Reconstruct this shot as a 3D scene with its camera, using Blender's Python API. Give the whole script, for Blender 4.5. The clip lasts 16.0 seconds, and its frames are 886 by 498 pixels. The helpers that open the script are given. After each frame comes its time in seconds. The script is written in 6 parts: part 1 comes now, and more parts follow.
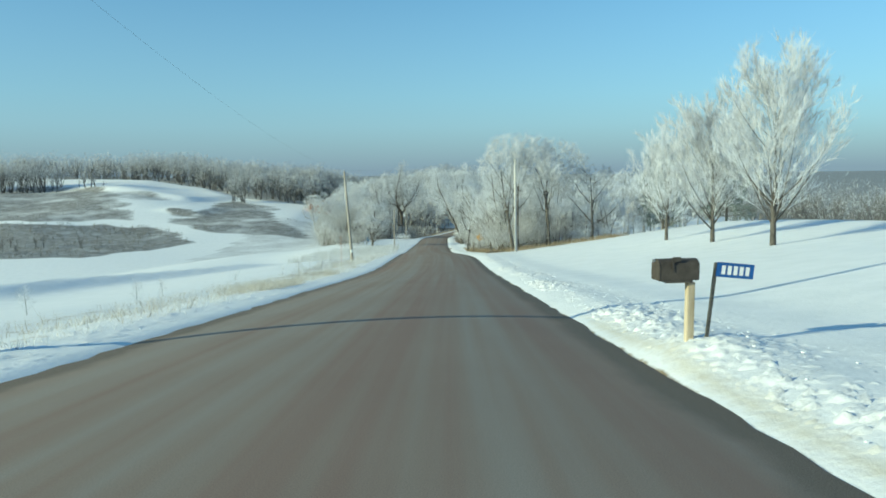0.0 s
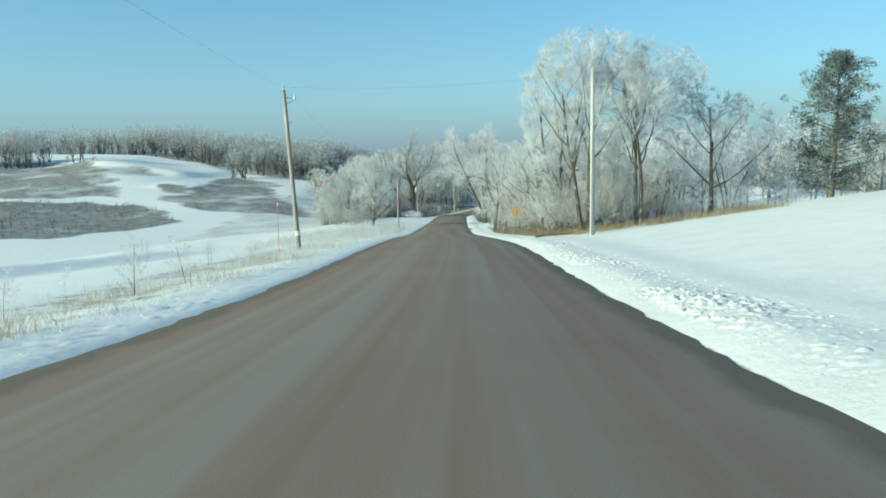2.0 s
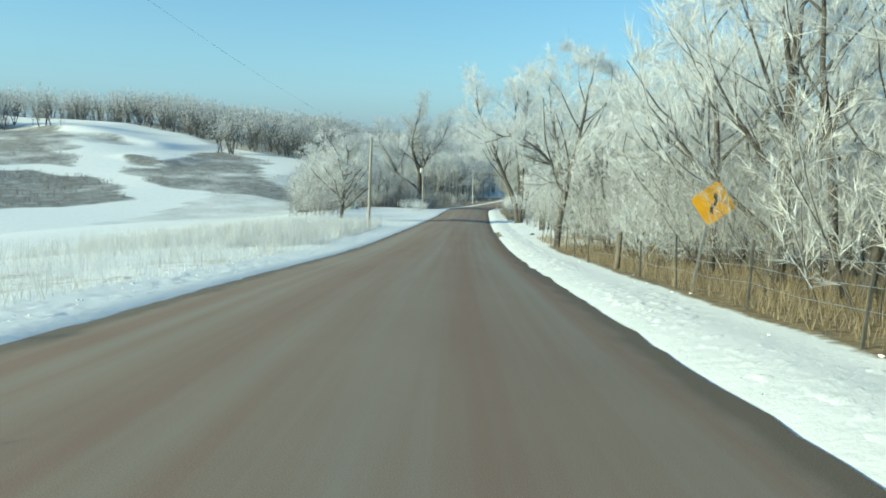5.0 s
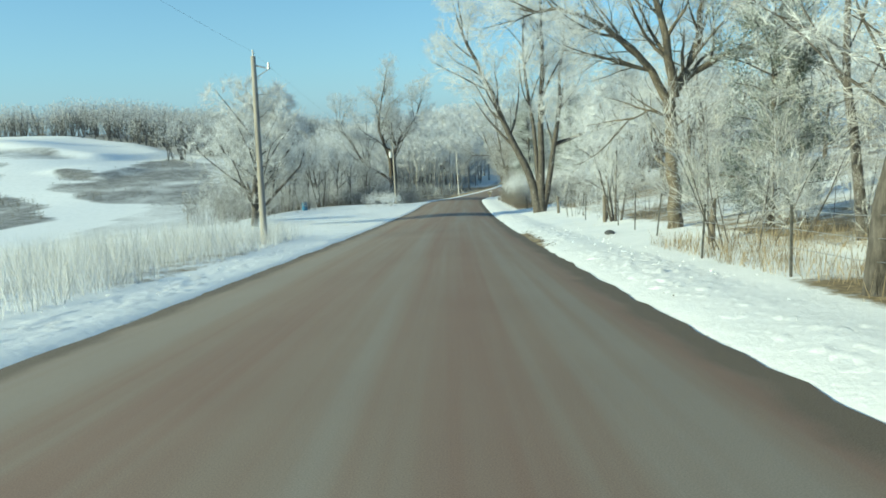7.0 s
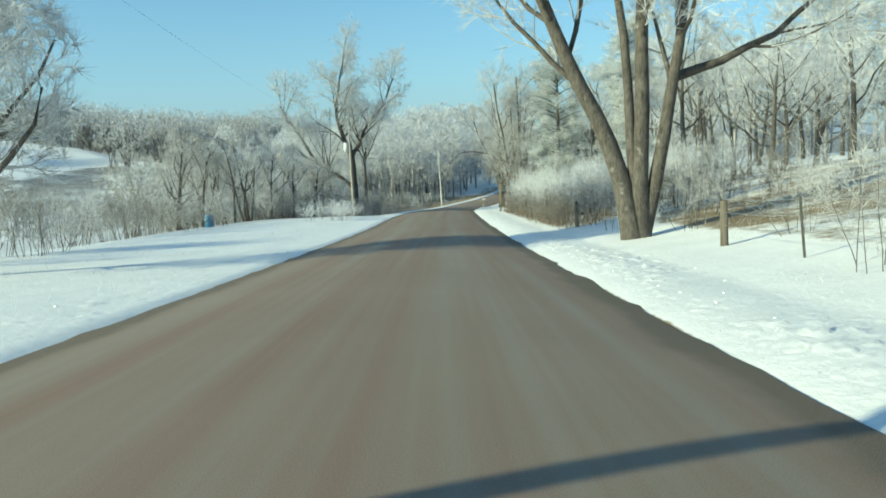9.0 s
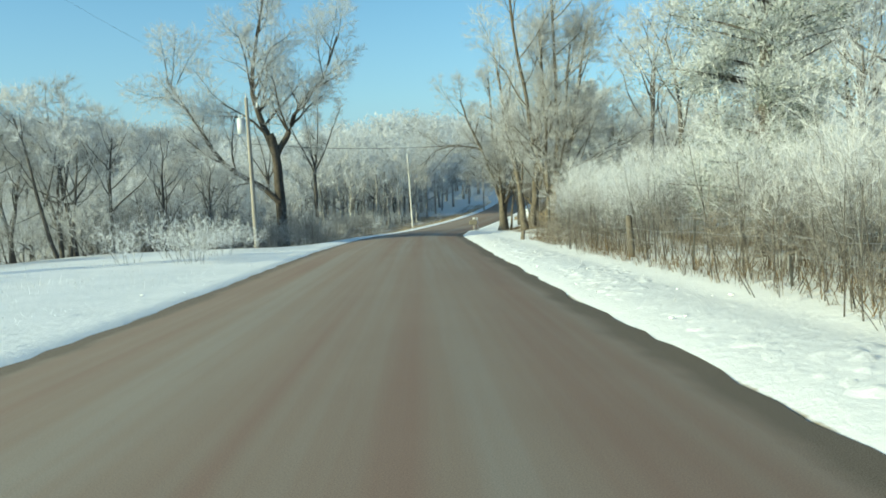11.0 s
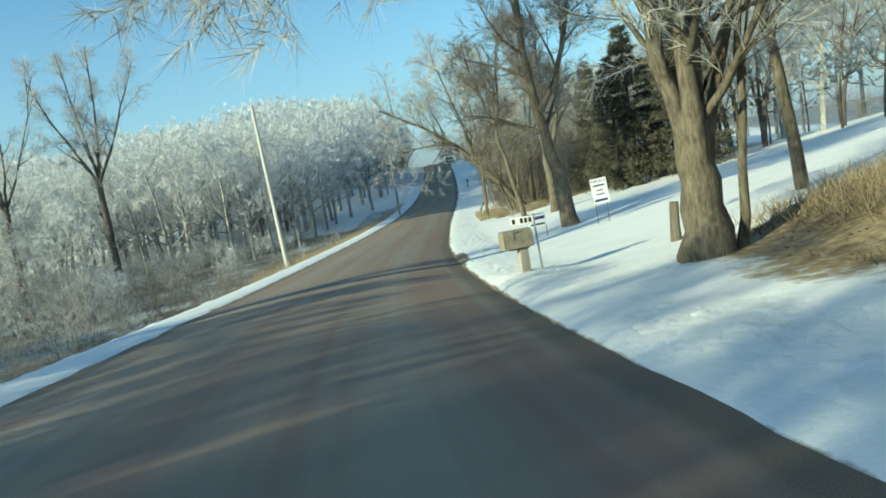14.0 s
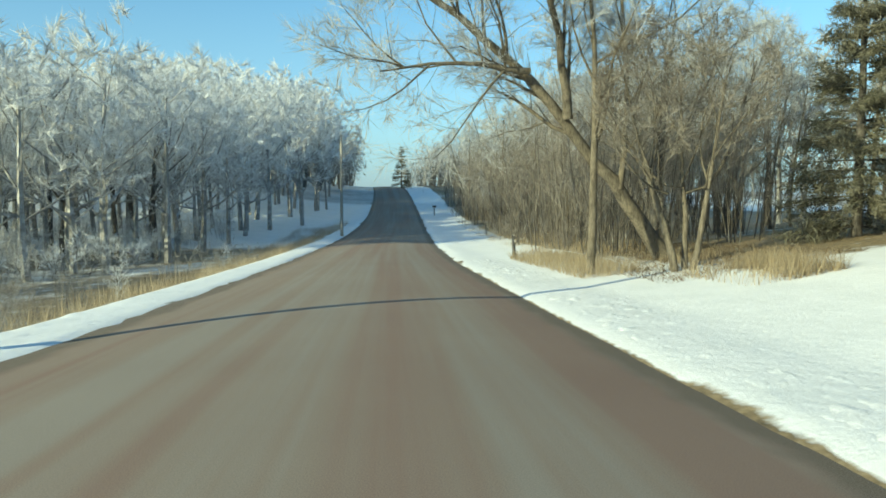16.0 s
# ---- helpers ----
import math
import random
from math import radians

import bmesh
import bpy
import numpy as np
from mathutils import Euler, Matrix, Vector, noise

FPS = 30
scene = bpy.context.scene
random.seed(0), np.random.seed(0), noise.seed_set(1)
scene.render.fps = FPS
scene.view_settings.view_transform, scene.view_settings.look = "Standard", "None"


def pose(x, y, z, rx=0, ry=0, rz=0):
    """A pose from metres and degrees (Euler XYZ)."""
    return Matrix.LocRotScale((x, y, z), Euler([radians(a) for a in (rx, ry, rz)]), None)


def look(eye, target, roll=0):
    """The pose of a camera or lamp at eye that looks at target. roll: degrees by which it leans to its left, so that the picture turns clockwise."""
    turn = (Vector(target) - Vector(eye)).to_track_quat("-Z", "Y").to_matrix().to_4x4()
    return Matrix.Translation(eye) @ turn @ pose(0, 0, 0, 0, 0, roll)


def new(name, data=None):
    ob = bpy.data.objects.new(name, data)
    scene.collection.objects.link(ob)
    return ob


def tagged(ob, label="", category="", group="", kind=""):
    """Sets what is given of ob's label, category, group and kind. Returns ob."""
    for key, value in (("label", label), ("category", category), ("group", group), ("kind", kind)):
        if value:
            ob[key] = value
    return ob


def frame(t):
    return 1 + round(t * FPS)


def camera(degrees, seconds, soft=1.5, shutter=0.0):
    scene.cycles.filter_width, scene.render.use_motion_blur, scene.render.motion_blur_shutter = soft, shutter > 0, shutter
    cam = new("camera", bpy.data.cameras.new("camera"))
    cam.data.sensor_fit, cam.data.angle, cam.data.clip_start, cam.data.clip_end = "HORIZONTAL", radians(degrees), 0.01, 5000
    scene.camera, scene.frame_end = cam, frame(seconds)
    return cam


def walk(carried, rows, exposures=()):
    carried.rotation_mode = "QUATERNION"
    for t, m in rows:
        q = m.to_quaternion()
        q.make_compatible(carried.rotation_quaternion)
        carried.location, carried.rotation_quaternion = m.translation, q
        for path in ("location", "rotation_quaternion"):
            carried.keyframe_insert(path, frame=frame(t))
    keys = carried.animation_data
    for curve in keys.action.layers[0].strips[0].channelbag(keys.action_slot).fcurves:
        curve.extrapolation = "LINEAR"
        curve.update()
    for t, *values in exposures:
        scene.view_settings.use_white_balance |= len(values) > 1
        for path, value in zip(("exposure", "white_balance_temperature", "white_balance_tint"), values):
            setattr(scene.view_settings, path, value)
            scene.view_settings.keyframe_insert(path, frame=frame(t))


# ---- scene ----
cam = camera(62.93, 16.0, soft=1.7)
ROWS = [
    (0.0, -0.00, 0.00, 1.30, -0.00, -6.18, 0.61),
    (0.5, -0.11, 6.98, 0.59, 0.31, -6.42, 2.00),
    (1.0, -0.13, 13.95, -0.14, 0.77, -7.08, 2.04),
    (1.5, -0.10, 20.93, -0.92, 1.29, -7.79, 1.35),
    (2.0, -0.06, 27.96, -1.70, 1.42, -7.73, 0.72),
    (2.5, -0.02, 35.08, -2.44, 1.80, -7.65, 0.13),
    (3.0, 0.00, 42.20, -3.11, 2.23, -7.57, -0.28),
    (3.5, 0.02, 49.25, -3.71, 2.57, -7.48, -1.57),
    (4.0, 0.01, 56.20, -4.26, 3.22, -7.78, -3.31),
    (4.5, -0.06, 63.08, -4.84, 3.42, -8.26, -2.78),
    (5.0, -0.25, 69.91, -5.49, 3.15, -8.35, -2.03),
    (5.5, -0.52, 76.68, -6.21, 2.71, -8.46, -0.87),
    (6.0, -0.79, 83.40, -6.95, 2.21, -8.57, 0.41),
    (6.5, -0.99, 90.05, -7.67, 1.76, -8.65, 1.53),
    (7.0, -1.15, 96.60, -8.35, 1.47, -8.68, 2.22),
    (7.5, -1.26, 103.08, -8.96, 1.13, -8.46, 1.98),
    (8.0, -1.35, 109.54, -9.53, 1.01, -8.36, 2.52),
    (8.5, -1.42, 116.07, -10.06, 0.61, -8.16, 2.25),
    (9.0, -1.48, 122.70, -10.58, 0.04, -7.86, 2.23),
    (9.5, -1.51, 129.43, -11.09, -0.67, -7.49, 2.19),
    (10.0, -1.52, 136.29, -11.62, -1.33, -7.12, 2.16),
    (10.5, -1.52, 143.26, -12.15, -1.77, -6.86, 2.16),
    (11.0, -1.52, 150.33, -12.65, -2.20, -6.24, 2.20),
    (11.5, -1.50, 157.46, -13.12, -2.81, -5.71, 2.56),
    (12.0, -1.47, 164.62, -13.56, -3.77, -5.35, 3.74),
    (12.5, -1.39, 171.77, -13.99, -5.23, -5.22, 5.13),
    (13.0, -1.24, 178.97, -14.40, -7.20, -5.26, 7.00),
    (13.5, -1.03, 186.24, -14.83, -9.27, -5.81, 9.03),
    (14.0, -0.75, 193.61, -15.32, -11.41, -6.44, 9.26),
    (14.5, -0.36, 201.06, -15.88, -14.18, -6.41, 9.13),
    (15.0, 0.25, 208.58, -16.43, -16.28, -5.63, 4.70),
    (15.5, 1.20, 216.19, -16.90, -16.16, -4.74, 1.80),
    (16.0, 2.41, 223.87, -17.29, -16.21, -3.86, 0.00),
]
walk(cam, [(t, pose(x, y, z, 90 + pitch, roll, yaw)) for t, x, y, z, yaw, pitch, roll in ROWS],
     exposures=[(0.0, 0.14, 7300, -18), (4.5, 0.40, 7550, -18), (8.0, 0.37, 7750, -18), (10.5, 0.42, 8000, -17), (14.0, 0.44, 7950, -18), (16.0, 0.52, 8250, -17)])

# ---- daylight: low winter sun from behind on the left, clear hazy sky ----
SUN_FROM = Vector((-0.905, -0.425, 0.33)).normalized()
world = bpy.data.worlds.new("winter_sky")
scene.world = world
world.use_nodes = True
wn = world.node_tree
sky = wn.nodes.new("ShaderNodeTexSky")
sky.sky_type, sky.sun_disc = "NISHITA", False
sky.sun_elevation, sky.sun_rotation = math.asin(SUN_FROM.z), math.atan2(SUN_FROM.x, SUN_FROM.y)
sky.altitude, sky.air_density, sky.dust_density, sky.ozone_density = 300, 1.0, 0.3, 3.0
tint = wn.nodes.new("ShaderNodeMix")
tint.data_type, tint.blend_type = "RGBA", "MULTIPLY"
tint.inputs[0].default_value, tint.inputs[7].default_value = 1.0, (0.72, 1.0, 1.27, 1)
wn.links.new(sky.outputs[0], tint.inputs[6])
# blue-grey haze low over the horizon
tc = wn.nodes.new("ShaderNodeTexCoord")
up = wn.nodes.new("ShaderNodeSeparateXYZ")
band = wn.nodes.new("ShaderNodeValToRGB")
haze = wn.nodes.new("ShaderNodeMix")
haze.data_type = "RGBA"
wn.links.new(tc.outputs["Generated"], up.inputs[0])
wn.links.new(up.outputs["Z"], band.inputs[0])
el = band.color_ramp.elements
el[0].position, el[0].color = 0.0, (0.95, 0.95, 0.95, 1)
el[1].position, el[1].color = 0.30, (0.0, 0.0, 0.0, 1)
mid = el.new(0.10)
mid.color = (0.5, 0.5, 0.5, 1)
wn.links.new(band.outputs[0], haze.inputs[0])
wn.links.new(tint.outputs[2], haze.inputs[6])
pale = wn.nodes.new("ShaderNodeValToRGB")
wn.links.new(up.outputs["Z"], pale.inputs[0])
low, high = pale.color_ramp.elements
low.position, low.color = 0.0, (0.330, 0.440, 0.700, 1)
high.position, high.color = 0.06, (0.400, 0.570, 0.930, 1)
lift = wn.nodes.new("ShaderNodeVectorMath")
lift.operation = "SCALE"
lift.inputs["Scale"].default_value = 4.8
wn.links.new(pale.outputs[0], lift.inputs[0])
wn.links.new(lift.outputs[0], haze.inputs[7])
wn.links.new(haze.outputs[2], wn.nodes["Background"].inputs[0])
wn.nodes["Background"].inputs[1].default_value = 0.14
sun_data = bpy.data.lights.new("sun", "SUN")
sun_data.energy, sun_data.angle, sun_data.color = 5.0, radians(0.6), (1.0, 0.95, 0.81)
sun = new("sun", sun_data)
sun.matrix_world = look(SUN_FROM * 200, (0, 0, 0))


# ---- materials ----
def mat(name, rough=0.7):
    m = bpy.data.materials.new(name)
    m.use_nodes = True
    b = m.node_tree.nodes["Principled BSDF"]
    b.inputs["Roughness"].default_value = rough
    b.inputs["Specular IOR Level"].default_value = 0.25
    return m, m.node_tree, b


def node(nt, kind, **props):
    n = nt.nodes.new(kind)
    for k, val in props.items():
        if k == "operation":
            n.operation = val
        elif k == "blend":
            n.blend_type = val
        elif k == "layer":
            n.attribute_name = val
    return n


def noise_node(nt, scale, detail=4.0, vector=None, rough=0.55):
    n = nt.nodes.new("ShaderNodeTexNoise")
    n.inputs["Scale"].default_value, n.inputs["Detail"].default_value = scale, detail
    n.inputs["Roughness"].default_value = rough
    if vector is not None:
        nt.links.new(vector, n.inputs["Vector"])
    return n.outputs["Fac"]


def ramp(nt, fac, stops):
    r = nt.nodes.new("ShaderNodeValToRGB")
    el = r.color_ramp.elements
    while len(el) < len(stops):
        el.new(0.5)
    for e, (p, c) in zip(el, stops):
        e.position, e.color = p, (*c, 1) if len(c) == 3 else c
    nt.links.new(fac, r.inputs[0])
    return r.outputs[0]


def mix(nt, fac, a, b, blend="MIX"):
    m = nt.nodes.new("ShaderNodeMix")
    m.data_type, m.blend_type = "RGBA", blend
    for sock, val in ((m.inputs[0], fac), (m.inputs[6], a), (m.inputs[7], b)):
        if isinstance(val, (int, float)):
            sock.default_value = val
        elif isinstance(val, tuple):
            sock.default_value = (*val, 1)
        else:
            nt.links.new(val, sock)
    return m.outputs[2]


def maths(nt, op, a, b=0.0):
    m = nt.nodes.new("ShaderNodeMath")
    m.operation = op
    for sock, val in ((m.inputs[0], a), (m.inputs[1], b)):
        if isinstance(val, (int, float)):
            sock.default_value = val
        else:
            nt.links.new(val, sock)
    return m.outputs[0]


def coords(nt, scale=(1, 1, 1), which="Object"):
    tc = nt.nodes.new("ShaderNodeTexCoord")
    mp = nt.nodes.new("ShaderNodeMapping")
    mp.inputs["Scale"].default_value = scale
    nt.links.new(tc.outputs[which], mp.inputs["Vector"])
    return mp.outputs[0]


def bump(nt, b, height, strength, dist):
    n = nt.nodes.new("ShaderNodeBump")
    n.inputs["Strength"].default_value, n.inputs["Distance"].default_value = strength, dist
    nt.links.new(height, n.inputs["Height"])
    nt.links.new(n.outputs[0], b.inputs["Normal"])


def simple(name, c1, c2, scale=4.0, rough=0.7, stretch=(1, 1, 1), bumps=0.0, dist=0.01, metal=0.0, spread=(0.35, 0.65)):
    m, nt, b = mat(name, rough)
    v = coords(nt, stretch)
    f = noise_node(nt, scale, 6, v)
    f2 = noise_node(nt, scale * 7, 3, v)
    fac = maths(nt, "ADD", maths(nt, "MULTIPLY", f, 0.7), maths(nt, "MULTIPLY", f2, 0.3))
    nt.links.new(ramp(nt, fac, [(spread[0], c1), (spread[1], c2)]), b.inputs["Base Color"])
    b.inputs["Metallic"].default_value = metal
    if bumps:
        bump(nt, b, fac, bumps, dist)
    return m


def ground_material():
    m, nt, b = mat("snow_and_dry_grass", 0.65)
    v = coords(nt)
    at = node(nt, "ShaderNodeAttribute", layer="cover")
    big, fine, mid = noise_node(nt, 0.12, 5, v), noise_node(nt, 6, 4, v), noise_node(nt, 0.9, 6, v, 0.65)
    snow = ramp(nt, mid, [(0.3, (0.79, 0.80, 0.80)), (0.6, (0.87, 0.872, 0.87))])
    grass = ramp(nt, fine, [(0.3, (0.09, 0.068, 0.042)), (0.55, (0.26, 0.195, 0.115)), (0.75, (0.42, 0.34, 0.22))])
    brush = ramp(nt, fine, [(0.3, (0.11, 0.105, 0.095)), (0.55, (0.23, 0.22, 0.205)), (0.75, (0.40, 0.395, 0.385))])
    sp = node(nt, "ShaderNodeSeparateColor")
    nt.links.new(at.outputs["Color"], sp.inputs[0])
    edge = maths(nt, "ADD", maths(nt, "MULTIPLY", big, 0.4), maths(nt, "ADD", maths(nt, "MULTIPLY", mid, 0.35), maths(nt, "MULTIPLY", fine, 0.25)))
    def masked(ch, lo, a=0.40, b=0.62):
        return ramp(nt, maths(nt, "SUBTRACT", maths(nt, "ADD", sp.outputs[ch], edge), lo), [(a, (0, 0, 0)), (b, (1, 1, 1))])
    c = mix(nt, masked(0, 0.5, 0.45, 0.55), snow, grass)
    far = noise_node(nt, 0.35, 6, v, 0.75)
    patchy = mix(nt, ramp(nt, far, [(0.40, (0, 0, 0)), (0.66, (0.3, 0.3, 0.3))]), brush, snow)
    # grey of the brush, which also darkens the far banks as shade
    c = mix(nt, masked(1, 0.5, 0.36, 0.72), c, patchy)
    sand = ramp(nt, mid, [(0.3, (0.50, 0.44, 0.31)), (0.7, (0.78, 0.74, 0.63))])
    c = mix(nt, maths(nt, "MULTIPLY", masked(2, 0.5), 0.8), c, sand)
    nt.links.new(c, b.inputs["Base Color"])
    crisp = noise_node(nt, 17, 6, v, 0.7)
    h = maths(nt, "ADD", maths(nt, "MULTIPLY", mid, 0.55), maths(nt, "ADD", maths(nt, "MULTIPLY", fine, 0.3), maths(nt, "MULTIPLY", crisp, 0.15)))
    bump(nt, b, h, 0.4, 0.09)
    return m


def road_material():
    m, nt, b = mat("brown_chip_seal", 0.8)
    uv = coords(nt, (1, 1, 1), "UV")
    st = coords(nt, (0.62, 0.010, 1), "UV")
    st2 = coords(nt, (2.4, 0.035, 1), "UV")
    s1, s2 = noise_node(nt, 1.6, 3, st), noise_node(nt, 1.6, 4, st2)
    grain, patch = noise_node(nt, 110, 3, uv), noise_node(nt, 0.35, 5, uv)
    f = maths(nt, "ADD", maths(nt, "MULTIPLY", s1, 0.68), maths(nt, "MULTIPLY", s2, 0.32))
    c = ramp(nt, f, [(0.40, (0.245, 0.158, 0.122)), (0.5, (0.268, 0.207, 0.163)), (0.60, (0.29, 0.255, 0.216))])
    c = mix(nt, 0.28, c, ramp(nt, patch, [(0.3, (0.22, 0.17, 0.135)), (0.7, (0.30, 0.25, 0.20))]))
    c = mix(nt, 0.45, c, ramp(nt, grain, [(0.3, (0.30, 0.30, 0.30)), (0.7, (0.72, 0.72, 0.72))]), "OVERLAY")
    sep = node(nt, "ShaderNodeSeparateXYZ")
    nt.links.new(uv, sep.inputs[0])
    lat = maths(nt, "ABSOLUTE", sep.outputs[0])
    ragged = maths(nt, "ADD", lat, maths(nt, "MULTIPLY", noise_node(nt, 0.8, 5, uv), 0.7))
    dirt = ramp(nt, maths(nt, "SUBTRACT", ragged, 2.85), [(0.28, (0, 0, 0)), (0.52, (0.88, 0.88, 0.88))])
    c = mix(nt, dirt, c, ramp(nt, grain, [(0.35, (0.085, 0.066, 0.05)), (0.65, (0.23, 0.187, 0.142))]))
    nt.links.new(c, b.inputs["Base Color"])
    bump(nt, b, grain, 0.15, 0.006)
    return m


def bark_material(name, dark, light, frost):
    m, nt, b = mat(name, 0.85)
    v = coords(nt, (1, 1, 0.2))
    f = maths(nt, "ADD", maths(nt, "MULTIPLY", noise_node(nt, 20, 8, v, 0.75), 0.7), maths(nt, "MULTIPLY", noise_node(nt, 3, 4, coords(nt)), 0.3))
    c = ramp(nt, f, [(0.38, dark), (0.62, light)])
    fr = noise_node(nt, 2.2, 5, coords(nt))
    c = mix(nt, ramp(nt, fr, [(1 - frost, (0, 0, 0)), (1.2 - frost, (0.5, 0.5, 0.5))]), c, (0.72, 0.74, 0.76))
    nt.links.new(c, b.inputs["Base Color"])
    bump(nt, b, f, 0.9, 0.04)
    return m


def frost_material(name, dark, light, lo=0.35, hi=0.55):
    m, nt, b = mat(name, 0.6)
    f = noise_node(nt, 1.1, 4, coords(nt))
    ob = nt.nodes.new("ShaderNodeObjectInfo")
    g = nt.nodes.new("ShaderNodeNewGeometry")
    fac = maths(nt, "ADD", maths(nt, "MULTIPLY", f, 0.6), maths(nt, "MULTIPLY", g.outputs["Random Per Island"], 0.3))
    fac = maths(nt, "ADD", fac, maths(nt, "MULTIPLY", ob.outputs["Random"], 0.1))
    c = ramp(nt, fac, [(lo, dark), (hi, light)])
    nt.links.new(c, b.inputs["Base Color"])
    # light also passes through the ice needles
    through_light = nt.nodes.new("ShaderNodeBsdfTranslucent")
    nt.links.new(c, through_light.inputs["Color"])
    both = nt.nodes.new("ShaderNodeMixShader")
    both.inputs[0].default_value = 0.45
    nt.links.new(b.outputs[0], both.inputs[1])
    nt.links.new(through_light.outputs[0], both.inputs[2])
    nt.links.new(both.outputs[0], nt.nodes["Material Output"].inputs["Surface"])
    return m


SNOW = ground_material()
ROAD = road_material()
BARK = bark_material("grey_brown_bark", (0.04, 0.036, 0.032), (0.155, 0.14, 0.125), 0.38)
BARK_FAR = bark_material("grey_frosted_bark", (0.16, 0.155, 0.15), (0.40, 0.39, 0.375), 0.5)
BARK_FAR_DARK = bark_material("distant_grey_bark", (0.10, 0.098, 0.096), (0.23, 0.225, 0.22), 0.4)
BARK_DARK = bark_material("dark_brown_bark", (0.035, 0.028, 0.022), (0.13, 0.11, 0.09), 0.27)
BARK_TAN = bark_material("tan_bark", (0.045, 0.038, 0.03), (0.21, 0.18, 0.14), 0.27)
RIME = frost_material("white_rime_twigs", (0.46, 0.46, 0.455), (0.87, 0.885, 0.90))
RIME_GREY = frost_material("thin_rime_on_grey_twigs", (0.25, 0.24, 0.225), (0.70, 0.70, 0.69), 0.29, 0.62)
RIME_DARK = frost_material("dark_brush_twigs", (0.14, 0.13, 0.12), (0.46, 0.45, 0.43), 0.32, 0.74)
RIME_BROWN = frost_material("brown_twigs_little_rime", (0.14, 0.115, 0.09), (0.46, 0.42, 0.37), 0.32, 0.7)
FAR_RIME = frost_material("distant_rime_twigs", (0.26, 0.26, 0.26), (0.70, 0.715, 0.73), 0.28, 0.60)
NEEDLE = frost_material("dark_green_needles_with_rime", (0.035, 0.055, 0.035), (0.42, 0.47, 0.45), 0.36, 0.68)
NEEDLE_GREY = frost_material("grey_green_needles_with_rime", (0.16, 0.185, 0.165), (0.74, 0.765, 0.76), 0.30, 0.62)
NEEDLE_UNDER = frost_material("green_under_needles", (0.10, 0.125, 0.095), (0.50, 0.53, 0.50), 0.34, 0.66)
NEEDLE_WHITE = frost_material("needles_thick_with_rime", (0.34, 0.37, 0.35), (0.82, 0.84, 0.85), 0.26, 0.60)
NEEDLE_DARK = frost_material("dark_green_needles", (0.052, 0.054, 0.037), (0.29, 0.275, 0.21), 0.34, 0.72)
STRAW = frost_material("tan_dry_grass_blades", (0.20, 0.155, 0.10), (0.50, 0.41, 0.285), 0.3, 0.65)
REED = frost_material("frosted_reed_stalks", (0.32, 0.32, 0.305), (0.84, 0.85, 0.86), 0.3, 0.65)
DUFF = frost_material("matted_brown_weeds", (0.07, 0.05, 0.032), (0.30, 0.22, 0.135), 0.3, 0.7)
STRAW_PALE = frost_material("tan_weeds_touched_with_frost", (0.27, 0.225, 0.165), (0.68, 0.635, 0.55), 0.3, 0.62)
STRAW_FROST = frost_material("frosted_weed_stalks", (0.34, 0.31, 0.26), (0.82, 0.82, 0.80), 0.3, 0.6)

# ---- the lie of the land ----
ROAD_LINE = [(-90, -1.1, 8.4), (-40, -1.1, 3.8), (-20, -1.05, 1.9), (0, -1.13, 0.0), (20, -0.93, -2.11), (40, -0.73, -4.21), (60, -0.82, -5.87),
             (80, -1.57, -7.88), (100, -2.08, -9.98), (120, -2.39, -11.67), (140, -2.49, -13.2), (160, -2.43, -14.58), (180, -2.34, -15.76),
             (200, -1.64, -17.09), (220, 1.11, -18.4), (240, 5.15, -19.25), (260, 9.46, -19.87), (280, 14.2, -20.05), (300, 18.9, -19.7),
             (320, 23.4, -18.7), (345, 28.6, -16.8), (369, 33.2, -14.95), (400, 38.5, -14.2), (450, 46.0, -16.0), (520, 55.0, -17.0)]
RL = np.array(ROAD_LINE, float)
HALF = 3.3


def smooth_line(y, k):
    """Smooth curve through the road's points: x (k = 1) or z (k = 2) at y."""
    a, b = RL[:, 0], RL[:, k]
    y = np.clip(np.asarray(y, float), a[0], a[-1])
    g = np.gradient(b, a)
    i = np.clip(np.searchsorted(a, y) - 1, 0, len(a) - 2)
    h = a[i + 1] - a[i]
    s = (y - a[i]) / h
    return (b[i] * (2 * s**3 - 3 * s**2 + 1) + b[i + 1] * (3 * s**2 - 2 * s**3)
            + h * g[i] * (s**3 - 2 * s**2 + s) + h * g[i + 1] * (s**3 - s**2))


def sstep(v, a, b):
    s = np.clip((np.asarray(v, float) - a) / (b - a), 0, 1)
    return s * s * (3 - 2 * s)


def wave(x, y, w, ph=0.0):
    return (np.sin(x / w + 1.3 * np.sin(y / w * 0.7 + ph)) + np.sin(y / w * 1.13 + 1.1 * np.sin(x / w * 0.8 + 2 * ph))) * 0.5


def slope_dir(y):
    return (smooth_line(np.asarray(y, float) + 1, 1) - smooth_line(np.asarray(y, float) - 1, 1)) / 2


def side(x, y):
    """Metres to the right of the road's middle."""
    d = slope_dir(y)
    return (np.asarray(x, float) - smooth_line(y, 1)) / np.sqrt(1 + d * d)


